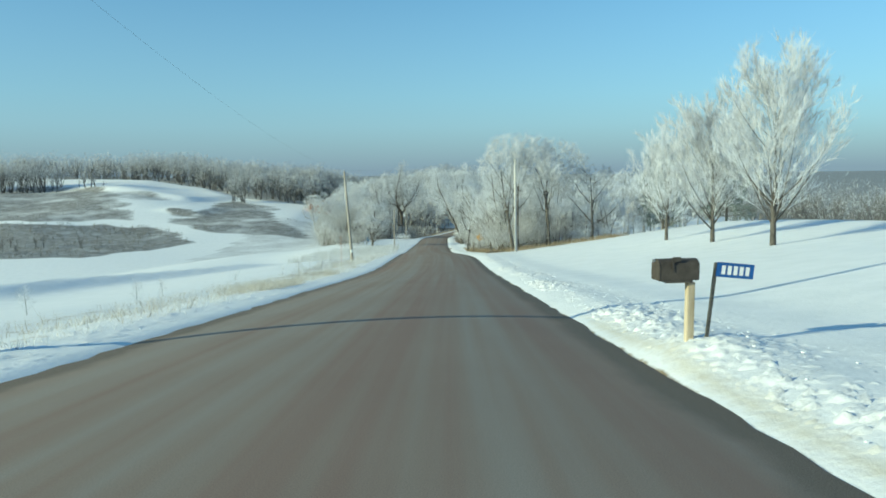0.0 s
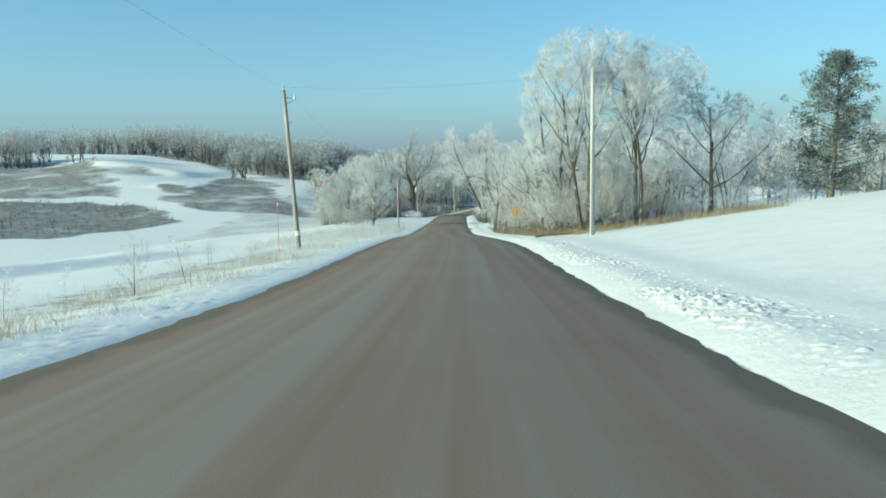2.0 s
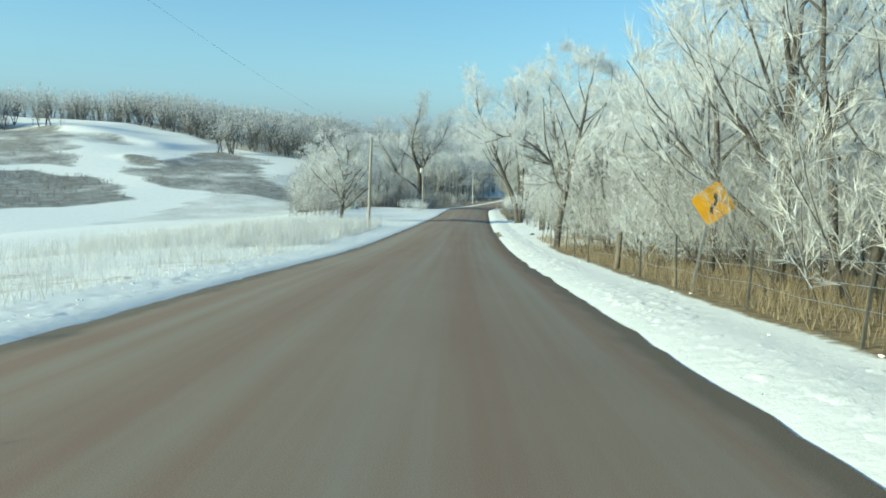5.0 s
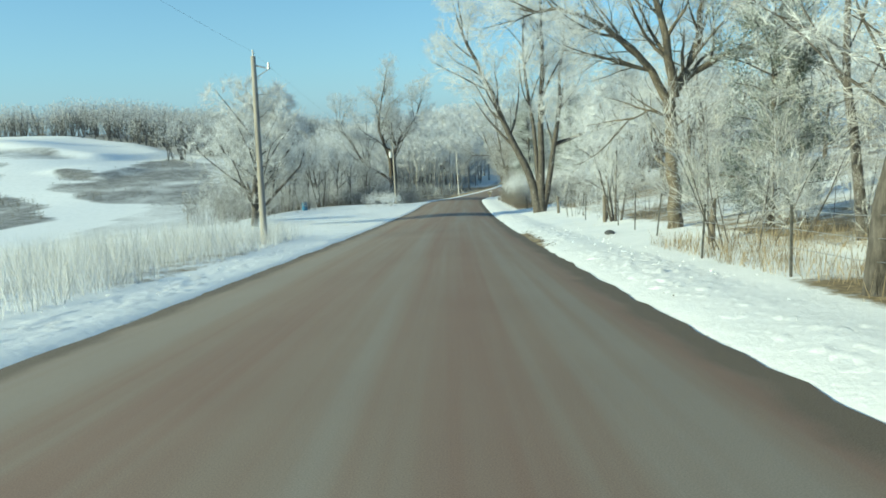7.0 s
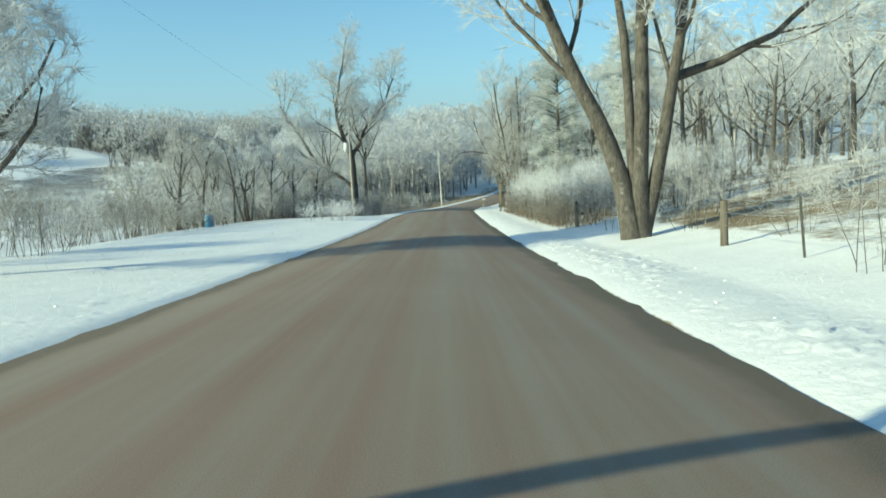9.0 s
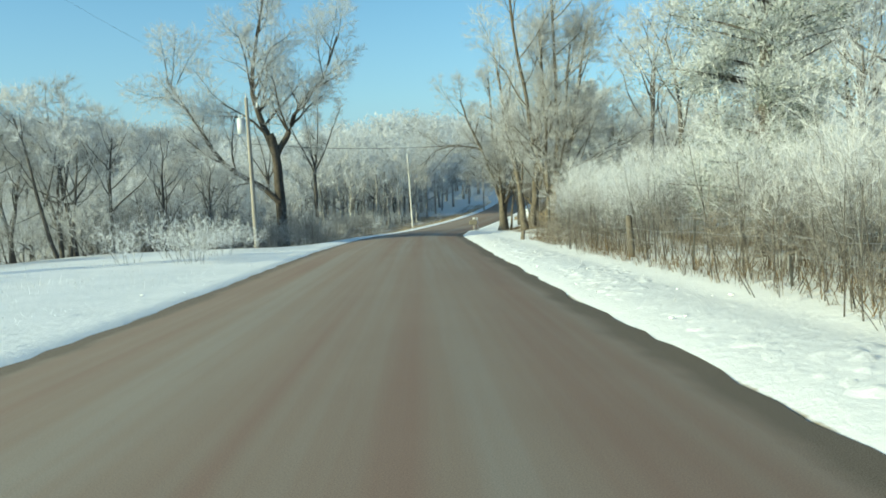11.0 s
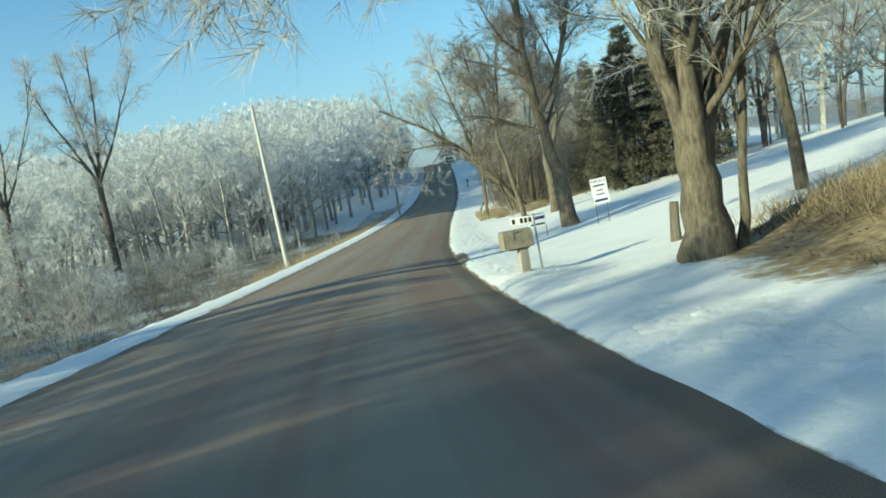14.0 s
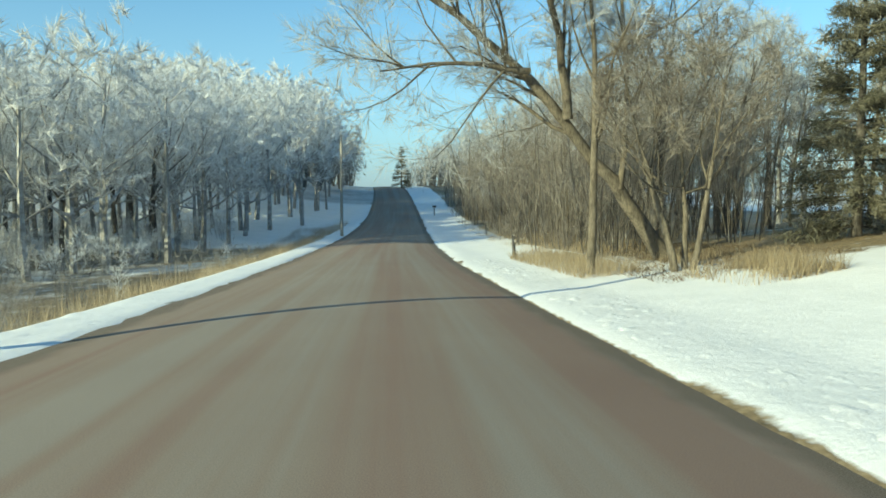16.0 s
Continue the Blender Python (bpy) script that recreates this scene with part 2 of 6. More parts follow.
def area(x, y, corners, soft):
    """1 well inside the polygon, 0 outside, with an edge that is soft metres wide."""
    x, y = np.asarray(x, float), np.asarray(y, float)
    inside, dist = np.zeros(x.shape, bool), np.full(x.shape, 1e9)
    for (ax, ay), (bx, by) in zip(corners, corners[1:] + corners[:1]):
        inside ^= ((ay > y) != (by > y)) & (x < (bx - ax) * (y - ay) / (by - ay + 1e-9) + ax)
        t = np.clip(((x - ax) * (bx - ax) + (y - ay) * (by - ay)) / ((bx - ax) ** 2 + (by - ay) ** 2), 0, 1)
        dist = np.minimum(dist, np.hypot(x - ax - t * (bx - ax), y - ay - t * (by - ay)))
    return sstep(np.where(inside, dist, -dist), -soft / 2, soft / 2)


SHELF = [(-240, 345), (-186, 340), (-156, 324), (-128, 318), (-112, 314), (-97, 338), (-116, 356), (-240, 400)]
KNOB = [(-113, 288), (-97, 285), (-92, 300), (-106, 301)]
LOW_BRUSH = [(-210, 184), (-114, 202), (-102, 204), (-86, 229), (-81, 241), (-95, 254), (-109, 263), (-125, 264), (-150, 257), (-240, 247)]
HIGH_BRUSH = [(-260, 252), (-148, 262), (-125, 269), (-114, 270), (-129, 288), (-131, 300), (-154, 326), (-187, 345), (-215, 338), (-260, 330)]
# the next two outline steep banks whose shade is painted into the cover
SCARP_SHADE = [(-156, 317), (-128, 322), (-114, 316), (-119, 308), (-130, 303)]
CUT_SHADE = [(-114, 289), (-99, 293), (-95, 284), (-107, 279)]
SLOPE = [(-108, 277), (-96, 284), (-99, 336), (-75, 318), (-60, 278), (-46, 250), (-69, 250), (-90, 259)]
LAWN = [(-75, 302), (-61, 330), (-50, 312), (-53, 298), (-61, 276)]


def land(x, y):
    """Height of the ground at x, y."""
    x, y = np.asarray(x, float), np.asarray(y, float)
    u, zr = side(x, y), smooth_line(y, 2)
    # right-hand side
    sr = np.interp(y, [-60, 70, 95, 115, 150, 178, 207, 235, 262, 300, 400], [0.125, 0.125, 0.075, 0.12, 0.17, 0.10, 0.10, 0.10, 0.05, 0.06, 0.05])
    bank = np.interp(y, [168, 184, 199, 206], [0, 0.95, 1.1, 0.1])
    ur = np.maximum(u, 0)
    top = np.interp(y, [60, 115], [25, 42])
    right = zr + sr * (np.clip(ur, 5, top) - 5) + bank * sstep(ur, 6.2, 11) - 0.06 * np.clip(ur - top - 2, 0, 150)
    right = right + np.interp(y, [60, 80, 190, 202, 240], [0.14, 0.08, 0.07, 0.02, 0.02]) * sstep(ur, 3.3, 4.3) * (1 - sstep(ur, 5.0, 7.0))
    right = right + 0.2 * bank * wave(x, y, 0.5, 2.0) * sstep(ur, 5.8, 7.5) * (1 - sstep(ur, 10, 13))
    right = right + 0.25 * wave(x, y, 9) * sstep(ur, 8, 20)
    for hx, hy, hh in ((2.75, 7.95, 0.14), (2.85, 205.6, 0.14)):
        right = right + hh * np.exp(-((x - hx) ** 2 + (y - hy) ** 2) / 0.9)
    # left-hand side
    d = np.maximum(-u, 0)
    shoulder = zr + np.interp(y, [-50, 60, 120, 185, 205, 225, 290, 330], [-0.35, -0.4, -0.05, 0.08, -0.9, -1.4, -1.0, 0.2]) * sstep(d, 4.2, 8)
    base = np.where(y < 200, zr - 2.2, np.minimum(zr, -18.0) - 2.2 + 1.0 * sstep(y, 290, 330))
    base = np.maximum(base - 6.0 * sstep(d, 30, 90), -22.0)
    hill = np.interp(x, [-260, -146, -90, -60, -42], [13.5, 13.5, 8.0, 5.5, 0.5]) * sstep(y, 214, 322)
    ridge = np.interp(x, [-260, -60, 0, 40], [7, 7, 12, 8]) * sstep(y, 268, 425)
    field = base + hill + ridge + 0.5 * wave(x, y, 21) * sstep(d, 18, 50) + 1.1 * wave(x, y, 13, 1.0) * sstep(y, 215, 260) * sstep(-x, 70, 110)
    flat = np.interp(y, [120, 140, 190, 206], [6, 13, 13, 6])
    left = shoulder + (field - shoulder) * sstep(d - flat, 0, 24)
    # a low bank across the near field
    bx = np.interp(y, [44, 60, 75, 92], [-34, -31, -26, -20])
    left = left + 0.8 * np.exp(-((x - bx) / 2.0) ** 2) * sstep(y, 44, 50) * (1 - sstep(y, 80, 92))
    # terraces on the far hill
    left = left + 1.8 * area(x, y, SHELF, 6.0) + 0.9 * area(x, y, KNOB, 6.0)
    z = np.where(u > 0, right, left)
    z = np.where(np.abs(u) < 3.1, zr - 0.12, np.where(np.abs(u) < 3.42, zr - 0.055, z))
    far = sstep(y, 480, 800)
    return z * (1 - far) + (-16) * far


def cover(x, y):
    """What shows through the snow: dry grass, grey brush with the painted shade of two banks, sandy slush (0 to 1
    each).
    """
    x, y = np.asarray(x, float), np.asarray(y, float)
    u = side(x, y)
    d = -u
    g = 0.62 * sstep(u, 4.6, 5.6) * (1 - sstep(u, 14, 24)) * sstep(y, 66, 72) * (1 - sstep(y, 104, 112))
    g = np.maximum(g, 0.5 * sstep(u, 6.5, 8) * (1 - sstep(u, 30, 45)) * sstep(y, 104, 112) * (1 - sstep(y, 178, 184)))
    g = np.maximum(g, (0.44 + 0.40 * sstep(u + 1.2 * sstep(y, 194, 200), 6.4, 10.0) + 0.10 * wave(x, y, 0.6, 1.0)) * sstep(u + 0.8 * sstep(y, 194, 200), 5.6, 6.4) * (1 - sstep(u, 15, 20)) * sstep(y, 178, 184) * (1 - sstep(y, 203, 206)))
    g = np.maximum(g, 0.6 * sstep(u, 7.0, 8.5) * (1 - sstep(u, 32, 45)) * sstep(y, 234.5, 237.5))
    g = np.maximum(g, 0.45 * sstep(d, 4.2, 5.2) * (1 - sstep(d, 9, 12)) * (y < 130))
    g = np.maximum(g, 0.55 * sstep(d, 5, 8) * (1 - sstep(d, 25, 35)) * sstep(y, 205, 215) * (1 - sstep(y, 280, 300)))
    g = np.maximum(g, 0.57 * sstep(u, 3.2, 3.3) * (1 - sstep(u, 3.5, 4.15)) * sstep(y, 114, 118) * (1 - sstep(y, 122, 126)))
    g = np.maximum(g, 0.6 * sstep(u, 3.2, 3.3) * (1 - sstep(u, 3.45, 3.9)) * sstep(y, 212, 214) * (1 - sstep(y, 217, 219)))
    rag = np.abs(u) + 0.06 * wave(x * 1.3, y, 0.55, 0.4) + 0.05 * wave(x, y, 2.3, 1.7)
    g = np.maximum(g, 0.62 * (1 - sstep(rag, 3.32, 3.46)))
    wx, wy = x + 3.0 * wave(x, y, 8, 0.3) + 1.6 * wave(x, y, 2.7, 1.1), y + 3.0 * wave(y, x, 9, 0.8) + 1.4 * wave(y, x, 3.1, 0.2)
    b = 0.98 * area(wx, wy, LOW_BRUSH, 3)
    # brush patches, and the two banks' shade in the same grey
    for corners, much in ((HIGH_BRUSH, 0.82), (SCARP_SHADE, 0.62), (CUT_SHADE, 0.9), (SLOPE, 0.82)):
        b = np.maximum(b, much * area(wx, wy, corners, 4))
    b = b * (0.86 + 0.12 * wave(x, y, 1.9, 0.7) + 0.16 * wave(x, y, 5.1, 1.9))
    b = b * (1 - area(wx, wy, LAWN, 3))
    woods = np.interp(x, [-240, -143, -116, -97, -60], [392, 366, 354, 338, 326])
    b = np.maximum(b, 0.62 * sstep(y, woods, woods + 6) * (u < 0))
    b = np.maximum(b, 0.95 * np.maximum(sstep(u, 50, 75) * sstep(y, 60, 120), sstep(y, 440, 500)))
    b = np.maximum(b, 0.45 * sstep(d, 9, 14) * sstep(y, 150, 175) * (x > -70) * (1 - sstep(y, 285, 300)))
    s = 0.58 * sstep(u, 3.2, 3.3) * (1 - sstep(u, 3.5, 4.2)) * np.clip(sstep(-y, -20, -8) + 0.5 * sstep(y, 195, 203) * (1 - sstep(y, 209, 212)) + 0.12, 0, 1)
    return g, b, s


def link(name, me, parent=None, m=None):
    ob = new(name, me)
    if m is not None:
        me.materials.append(m)
    if parent is not None:
        ob.parent = parent
    return ob


def mesh(name, verts, faces, m=None, smooth=False):
    me = bpy.data.meshes.new(name)
    me.from_pydata([tuple(p) for p in verts], [], [tuple(f) for f in faces])
    if m is not None:
        me.materials.append(m)
    if smooth:
        me.polygons.foreach_set("use_smooth", [True] * len(me.polygons))
    me.update()
    return me


def part(name, bm, m, parent, label=""):
    me = bpy.data.meshes.new(name)
    bm.to_mesh(me)
    bm.free()
    ob = link(name, me, parent, m)
    if label:
        ob["label"] = label
    return ob


def grid_faces(nr, nc):
    i = np.arange((nr - 1) * (nc - 1))
    a = i // (nc - 1) * nc + i % (nc - 1)
    return np.stack([a, a + 1, a + nc + 1, a + nc], 1).tolist()


def build_ground():
    near = np.concatenate([np.arange(3.0, 6.01, 0.25), np.arange(6.5, 16, 0.5), np.arange(17, 42, 1.5), np.arange(44, 180, 3), np.arange(184, 330, 8), [380, 460, 600, 900, 1500, 2500]])
    us = np.concatenate([-near[::-1], near])
    ys = np.concatenate([[-900, -500, -300, -200, -140], np.arange(-100, -12, 4.0), np.arange(-12, 300, 1.0), np.arange(300, 480, 2.5), [490, 510, 540, 580, 640, 720, 850, 1100, 1600, 2600]])
    Y, U = np.meshgrid(ys, us, indexing="ij")
    X = smooth_line(Y, 1) + U
    Z = land(X, Y)
    near_edge = (np.abs(U) > 3.3) & (np.abs(U) < 9)
    rough = np.array([noise.noise((float(a) * 1.3, float(b) * 1.3, 0)) for a, b in zip(X.ravel(), Y.ravel())]).reshape(X.shape)
    Z = Z + np.where(near_edge & (Y > -60) & (Y < 300), rough * 0.012, 0)
    me = mesh("ground", np.stack([X, Y, Z], -1).reshape(-1, 3), grid_faces(len(ys), len(us)), SNOW, True)
    g, b, s = cover(X.ravel(), Y.ravel())
    at = me.color_attributes.new("cover", "FLOAT_COLOR", "POINT")
    at.data.foreach_set("color", np.stack([g, b, s, np.ones_like(g)], 1).astype(np.float32).ravel())
    return tagged(link("ground", me), "snow-covered rolling ground with patches of dry grass", "ground", kind="structure")


def build_road():
    us = np.linspace(-HALF, HALF, 15)
    ys = np.concatenate([np.arange(-90, 0, 2.0), np.arange(0, 260, 0.5), np.arange(260, 520, 2.0)])
    Y, U = np.meshgrid(ys, us, indexing="ij")
    d = slope_dir(Y)
    n = 1 / np.sqrt(1 + d * d)
    edge = np.array([[0.13 * noise.noise((q * 0.45, k, 0)) + 0.12 * noise.noise((q * 1.7, k, 5)) for k in (1.0, 9.0)] for q in ys])
    wob = np.where(U > 3.2, edge[:, 1:], np.where(U < -3.2, edge[:, :1], 0))
    U2 = U + wob
    X, YY = smooth_line(Y, 1) + U2 * n, Y - U2 * d * n
    Z = smooth_line(Y, 2) + 0.16 * (1 - (U / HALF) ** 2) - 0.03
    me = mesh("road", np.stack([X, YY, Z], -1).reshape(-1, 3), grid_faces(len(ys), len(us)), ROAD, True)
    uv = me.uv_layers.new(name="UVMap")
    vi = np.zeros(len(me.loops), dtype=np.int32)
    me.loops.foreach_get("vertex_index", vi)
    uv.data.foreach_set("uv", np.stack([U.ravel()[vi], Y.ravel()[vi]], 1).astype(np.float32).ravel())
    return tagged(link("road", me), "bare brown-grey chip-sealed country road with worn wheel tracks", "road", kind="structure")


build_ground()
build_road()


# ---- trees ----
class Wood:
    """Collects the tapered branches and thin twigs of one plant."""

    def __init__(self, seed):
        self.rng = np.random.default_rng(seed)
        self.v, self.f, self.tv, self.tf = [], [], [], []
        self.cv, self.cf = [], []
        self.env = None

    def tube(self, pts, radii, sides, thin=False):
        V, F = (self.cv, self.cf) if thin else (self.v, self.f)
        base = len(V)
        pts = np.asarray(pts, float)
        dirs = np.gradient(pts, axis=0)
        if sides == 0:
            s = np.cross(dirs[0], self.rng.normal(size=3))
            s /= np.linalg.norm(s) + 1e-9
            for p, r in zip(pts, radii):
                V.append(p - s * r)
                V.append(p + s * r)
            for i in range(len(pts) - 1):
                a = base + 2 * i
                F.append((a, a + 1, a + 3, a + 2))
            return
        for p, dd, r in zip(pts, dirs, radii):
            dd = dd / (np.linalg.norm(dd) + 1e-9)
            a = np.cross(dd, (0, 0, 1) if abs(dd[2]) < 0.9 else (1, 0, 0))
            a /= np.linalg.norm(a)
            b = np.cross(dd, a)
            for k in range(sides):
                t = 2 * math.pi * k / sides
                V.append(p + r * (math.cos(t) * a + math.sin(t) * b))
        for i in range(len(pts) - 1):
            for k in range(sides):
                k2 = (k + 1) % sides
                F.append((base + i * sides + k, base + i * sides + k2, base + (i + 1) * sides + k2, base + (i + 1) * sides + k))

    def twigs(self, origins, dirs, length, width):
        n = len(origins)
        if not n:
            return
        o = np.asarray(origins)
        dd = np.asarray(dirs)
        dd = dd / np.linalg.norm(dd, axis=1, keepdims=True)
        s = np.cross(dd, self.rng.normal(size=(n, 3)))
        s /= np.linalg.norm(s, axis=1, keepdims=True) + 1e-9
        L = length * self.rng.uniform(0.55, 1.3, (n, 1))
        w = width * self.rng.uniform(0.7, 1.3, (n, 1))
        base = len(self.tv)
        bend = self.rng.normal(size=(n, 3)) * L * 0.12
        self.tv.extend(np.stack([o - s * w / 2, o + s * w / 2, o + dd * L + bend], 1).reshape(-1, 3))
        self.tf.extend((base + np.arange(3 * n).reshape(-1, 3)).tolist())

    def branch(self, p, d, length, r, level, spec):
        rng = self.rng
        q = min(level, 3)
        nseg = spec["segs"][q]
        pts, rad = [np.array(p, float)], [r]
        d = np.array(d, float)
        d /= np.linalg.norm(d)
        for i in range(nseg):
            d = d + rng.normal(size=3) * spec["wiggle"][q] + np.array((0, 0, spec["up"][q]))
            d /= np.linalg.norm(d)
            pts.append(pts[-1] + d * length / nseg)
            rad.append(r * (1 - (1 - spec["taper"]) * (i + 1) / nseg))
        pts = np.array(pts)
        if self.env is not None and level > 0:
            # keep the crown's rounded outline
            q = (pts - self.env[0]) / self.env[1]
            m = np.linalg.norm(q, axis=1, keepdims=True)
            pts = np.where(m > 1, self.env[0] + q / np.maximum(m, 1e-6) * self.env[1] * rng.uniform(0.92, 1.04), pts)
            pts = pts + np.arange(len(pts))[:, None] * np.array((0, 0, 1e-3))
        self.limb(pts, rad, length, level, spec)

    def limb(self, pts, rad, length, level, spec):
        rng = self.rng
        nseg = len(pts) - 1
        self.tube(pts, rad, spec["sides"][min(level, 3)], thin=level >= spec["bark_levels"])
        if level >= spec["levels"]:
            n = spec["twigs"]
            t = rng.uniform(0.05, 1.0, n) ** 0.7 * nseg
            i = np.minimum(t.astype(int), nseg - 1)
            o = pts[i] + (pts[i + 1] - pts[i]) * (t - i)[:, None]
            ax = pts[i + 1] - pts[i]
            ax = ax / np.linalg.norm(ax, axis=1, keepdims=True)
            dd = ax * 0.9 + rng.normal(size=(n, 3)) * 0.42 + np.array((0, 0, spec["twig_up"]))
            self.twigs(o, dd, spec["twig_len"], spec["twig_w"])
            return
        n = spec["kids"][level]
        start = spec["start"][level]
        ts = np.linspace(start, 0.98, n) + rng.uniform(-0.04, 0.04, n)
        spin = rng.uniform(0, 6.28)
        for t0 in ts:
            t = min(max(t0, 0.05), 1.0) * nseg
            i = min(int(t), nseg - 1)
            o = pts[i] + (pts[i + 1] - pts[i]) * (t - i)
            ax = pts[i + 1] - pts[i]
            ax = ax / np.linalg.norm(ax)
            spin += 2.4 + rng.uniform(-0.4, 0.4)
            a = np.cross(ax, (0, 0, 1) if abs(ax[2]) < 0.95 else (1, 0, 0))
            a /= np.linalg.norm(a)
            out = math.cos(spin) * a + math.sin(spin) * np.cross(ax, a)
            ang = radians(spec["angle"][level] + rng.uniform(-12, 12))
            kd = ax * math.cos(ang) + out * math.sin(ang)
            rel = (t / nseg - start) / (1 - start + 1e-6)
            ln = length * spec["ratio"][level] * (1 - spec["fall"][level] * max(rel, 0)) * rng.uniform(0.75, 1.2)
            self.branch(o, kd, ln, max(rad[i] * spec["thin"][level] * rng.uniform(0.8, 1.1), 0.004), level + 1, spec)

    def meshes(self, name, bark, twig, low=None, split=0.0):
        """Trunk and crown; the twigs below the split height take the low material."""
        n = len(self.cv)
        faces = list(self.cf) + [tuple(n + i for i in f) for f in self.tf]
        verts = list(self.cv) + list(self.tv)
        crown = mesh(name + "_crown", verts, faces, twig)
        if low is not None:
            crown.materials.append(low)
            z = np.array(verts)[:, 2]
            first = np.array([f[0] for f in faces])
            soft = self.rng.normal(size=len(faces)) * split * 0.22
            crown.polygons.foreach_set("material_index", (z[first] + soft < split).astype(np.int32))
        return mesh(name + "_trunk", self.v, self.f, bark, True), crown


def spec(**kw):
    s = dict(levels=3, kids=(9, 6, 5), start=(0.3, 0.25, 0.2), angle=(48, 42, 42), ratio=(0.62, 0.5, 0.48), fall=(0.45, 0.4, 0.3), thin=(0.5, 0.42, 0.42),
             wiggle=(0.05, 0.12, 0.16, 0.2), up=(0.03, 0.06, 0.03, 0.0), taper=0.25, twigs=26, twig_len=0.58, twig_w=0.015, twig_up=0.12, radius=0.16, trunk=0.75,
             sides=(9, 6, 3, 0), segs=(6, 5, 3, 2), bark_levels=2)
    s.update(kw)
    return s


SPECS = {
    "round": spec(env=(0.42, 0.6, 0.42), kids=(10, 6, 4), angle=(50, 42, 42), start=(0.22, 0.25, 0.2), ratio=(0.7, 0.55, 0.5)),
    "vase": spec(kids=(34, 8, 5), start=(0.15, 0.15, 0.15), angle=(40, 20, 20), ratio=(0.60, 0.46, 0.45), fall=(0.36, 0.3, 0.3), thin=(0.36, 0.45, 0.45), up=(0.0, 0.09, 0.05, 0.04), wiggle=(0.012, 0.035, 0.06, 0.10),
                 taper=0.12, radius=0.15, trunk=0.72, twigs=20, twig_w=0.013, twig_len=0.52, twig_up=0.6),
    "tall": spec(env=(0.34, 0.66, 0.36), kids=(9, 6, 4), start=(0.38, 0.3, 0.2), angle=(42, 42, 42), ratio=(0.58, 0.55, 0.5), wiggle=(0.07, 0.14, 0.18, 0.2), up=(0.04, 0.09, 0.04, 0.0), trunk=0.82),
    "thin": spec(kids=(7, 5, 4), start=(0.38, 0.3, 0.2), angle=(36, 38, 40), ratio=(0.42, 0.5, 0.5), up=(0.04, 0.1, 0.04, 0.0), radius=0.085, trunk=0.88, bark_levels=3, twigs=22, twig_w=0.018, twig_len=0.42, sides=(6, 4, 3, 0)),
    "far": spec(env=(0.37, 0.62, 0.40), kids=(8, 5, 3), start=(0.25, 0.25, 0.2), ratio=(0.68, 0.55, 0.5), bark_levels=2, sides=(5, 3, 0, 0), segs=(4, 3, 2, 2), twigs=25, twig_w=0.040, twig_len=0.5),
    "distant": spec(env=(0.37, 0.62, 0.40), kids=(8, 5, 3), start=(0.25, 0.25, 0.2), ratio=(0.68, 0.55, 0.5), bark_levels=2, sides=(4, 3, 0, 0), segs=(3, 3, 2, 1), twigs=20, twig_w=0.06, twig_len=0.48),
    "young": spec(levels=2, bark_levels=1, kids=(9, 4), start=(0.25, 0.25), angle=(34, 34), ratio=(0.5, 0.45), fall=(0.5, 0.3), thin=(0.5, 0.5), radius=0.11, trunk=0.88, twigs=8, twig_w=0.012, twig_len=1.1, sides=(5, 3, 0, 0), segs=(5, 3, 2, 2)),
}


def tree_meshes(name, kind, height, seed, twig_mat, bark_mat=None, stems=1, lean=(0, 0, 1), low=None, split=0.5, **over):
    """The two meshes of a tree of that height: trunk with limbs, and the crown of branches and twigs."""
    sp = dict(SPECS[kind], **over)
    w = Wood(seed)
    k = height / 9.0
    sp["twig_len"], sp["radius"] = sp["twig_len"] * max(k, 0.2), sp["radius"] * k
    if "env" in sp:
        r, zc, rz = sp["env"]
        w.env = (np.array((0, 0, zc * height)), np.array((r, r, rz)) * height)
    for s in range(stems):
        a = 2.4 * s + seed
        off = np.array((math.cos(a), math.sin(a), 0)) * (0.25 * k if stems > 1 else 0)
        tilt = np.array(lean, float) + (off * 0.9 / max(k, 0.1) if stems > 1 else 0)
        hh = height * (1 if s == 0 else w.rng.uniform(0.7, 1.0))
        w.branch(off - np.array((0, 0, 0.25)), tilt, hh * sp["trunk"] + 0.25, sp["radius"] * (1 if stems == 1 else 0.75), 0, sp)
    return w.meshes(name, bark_mat or BARK, twig_mat, low, split * height)


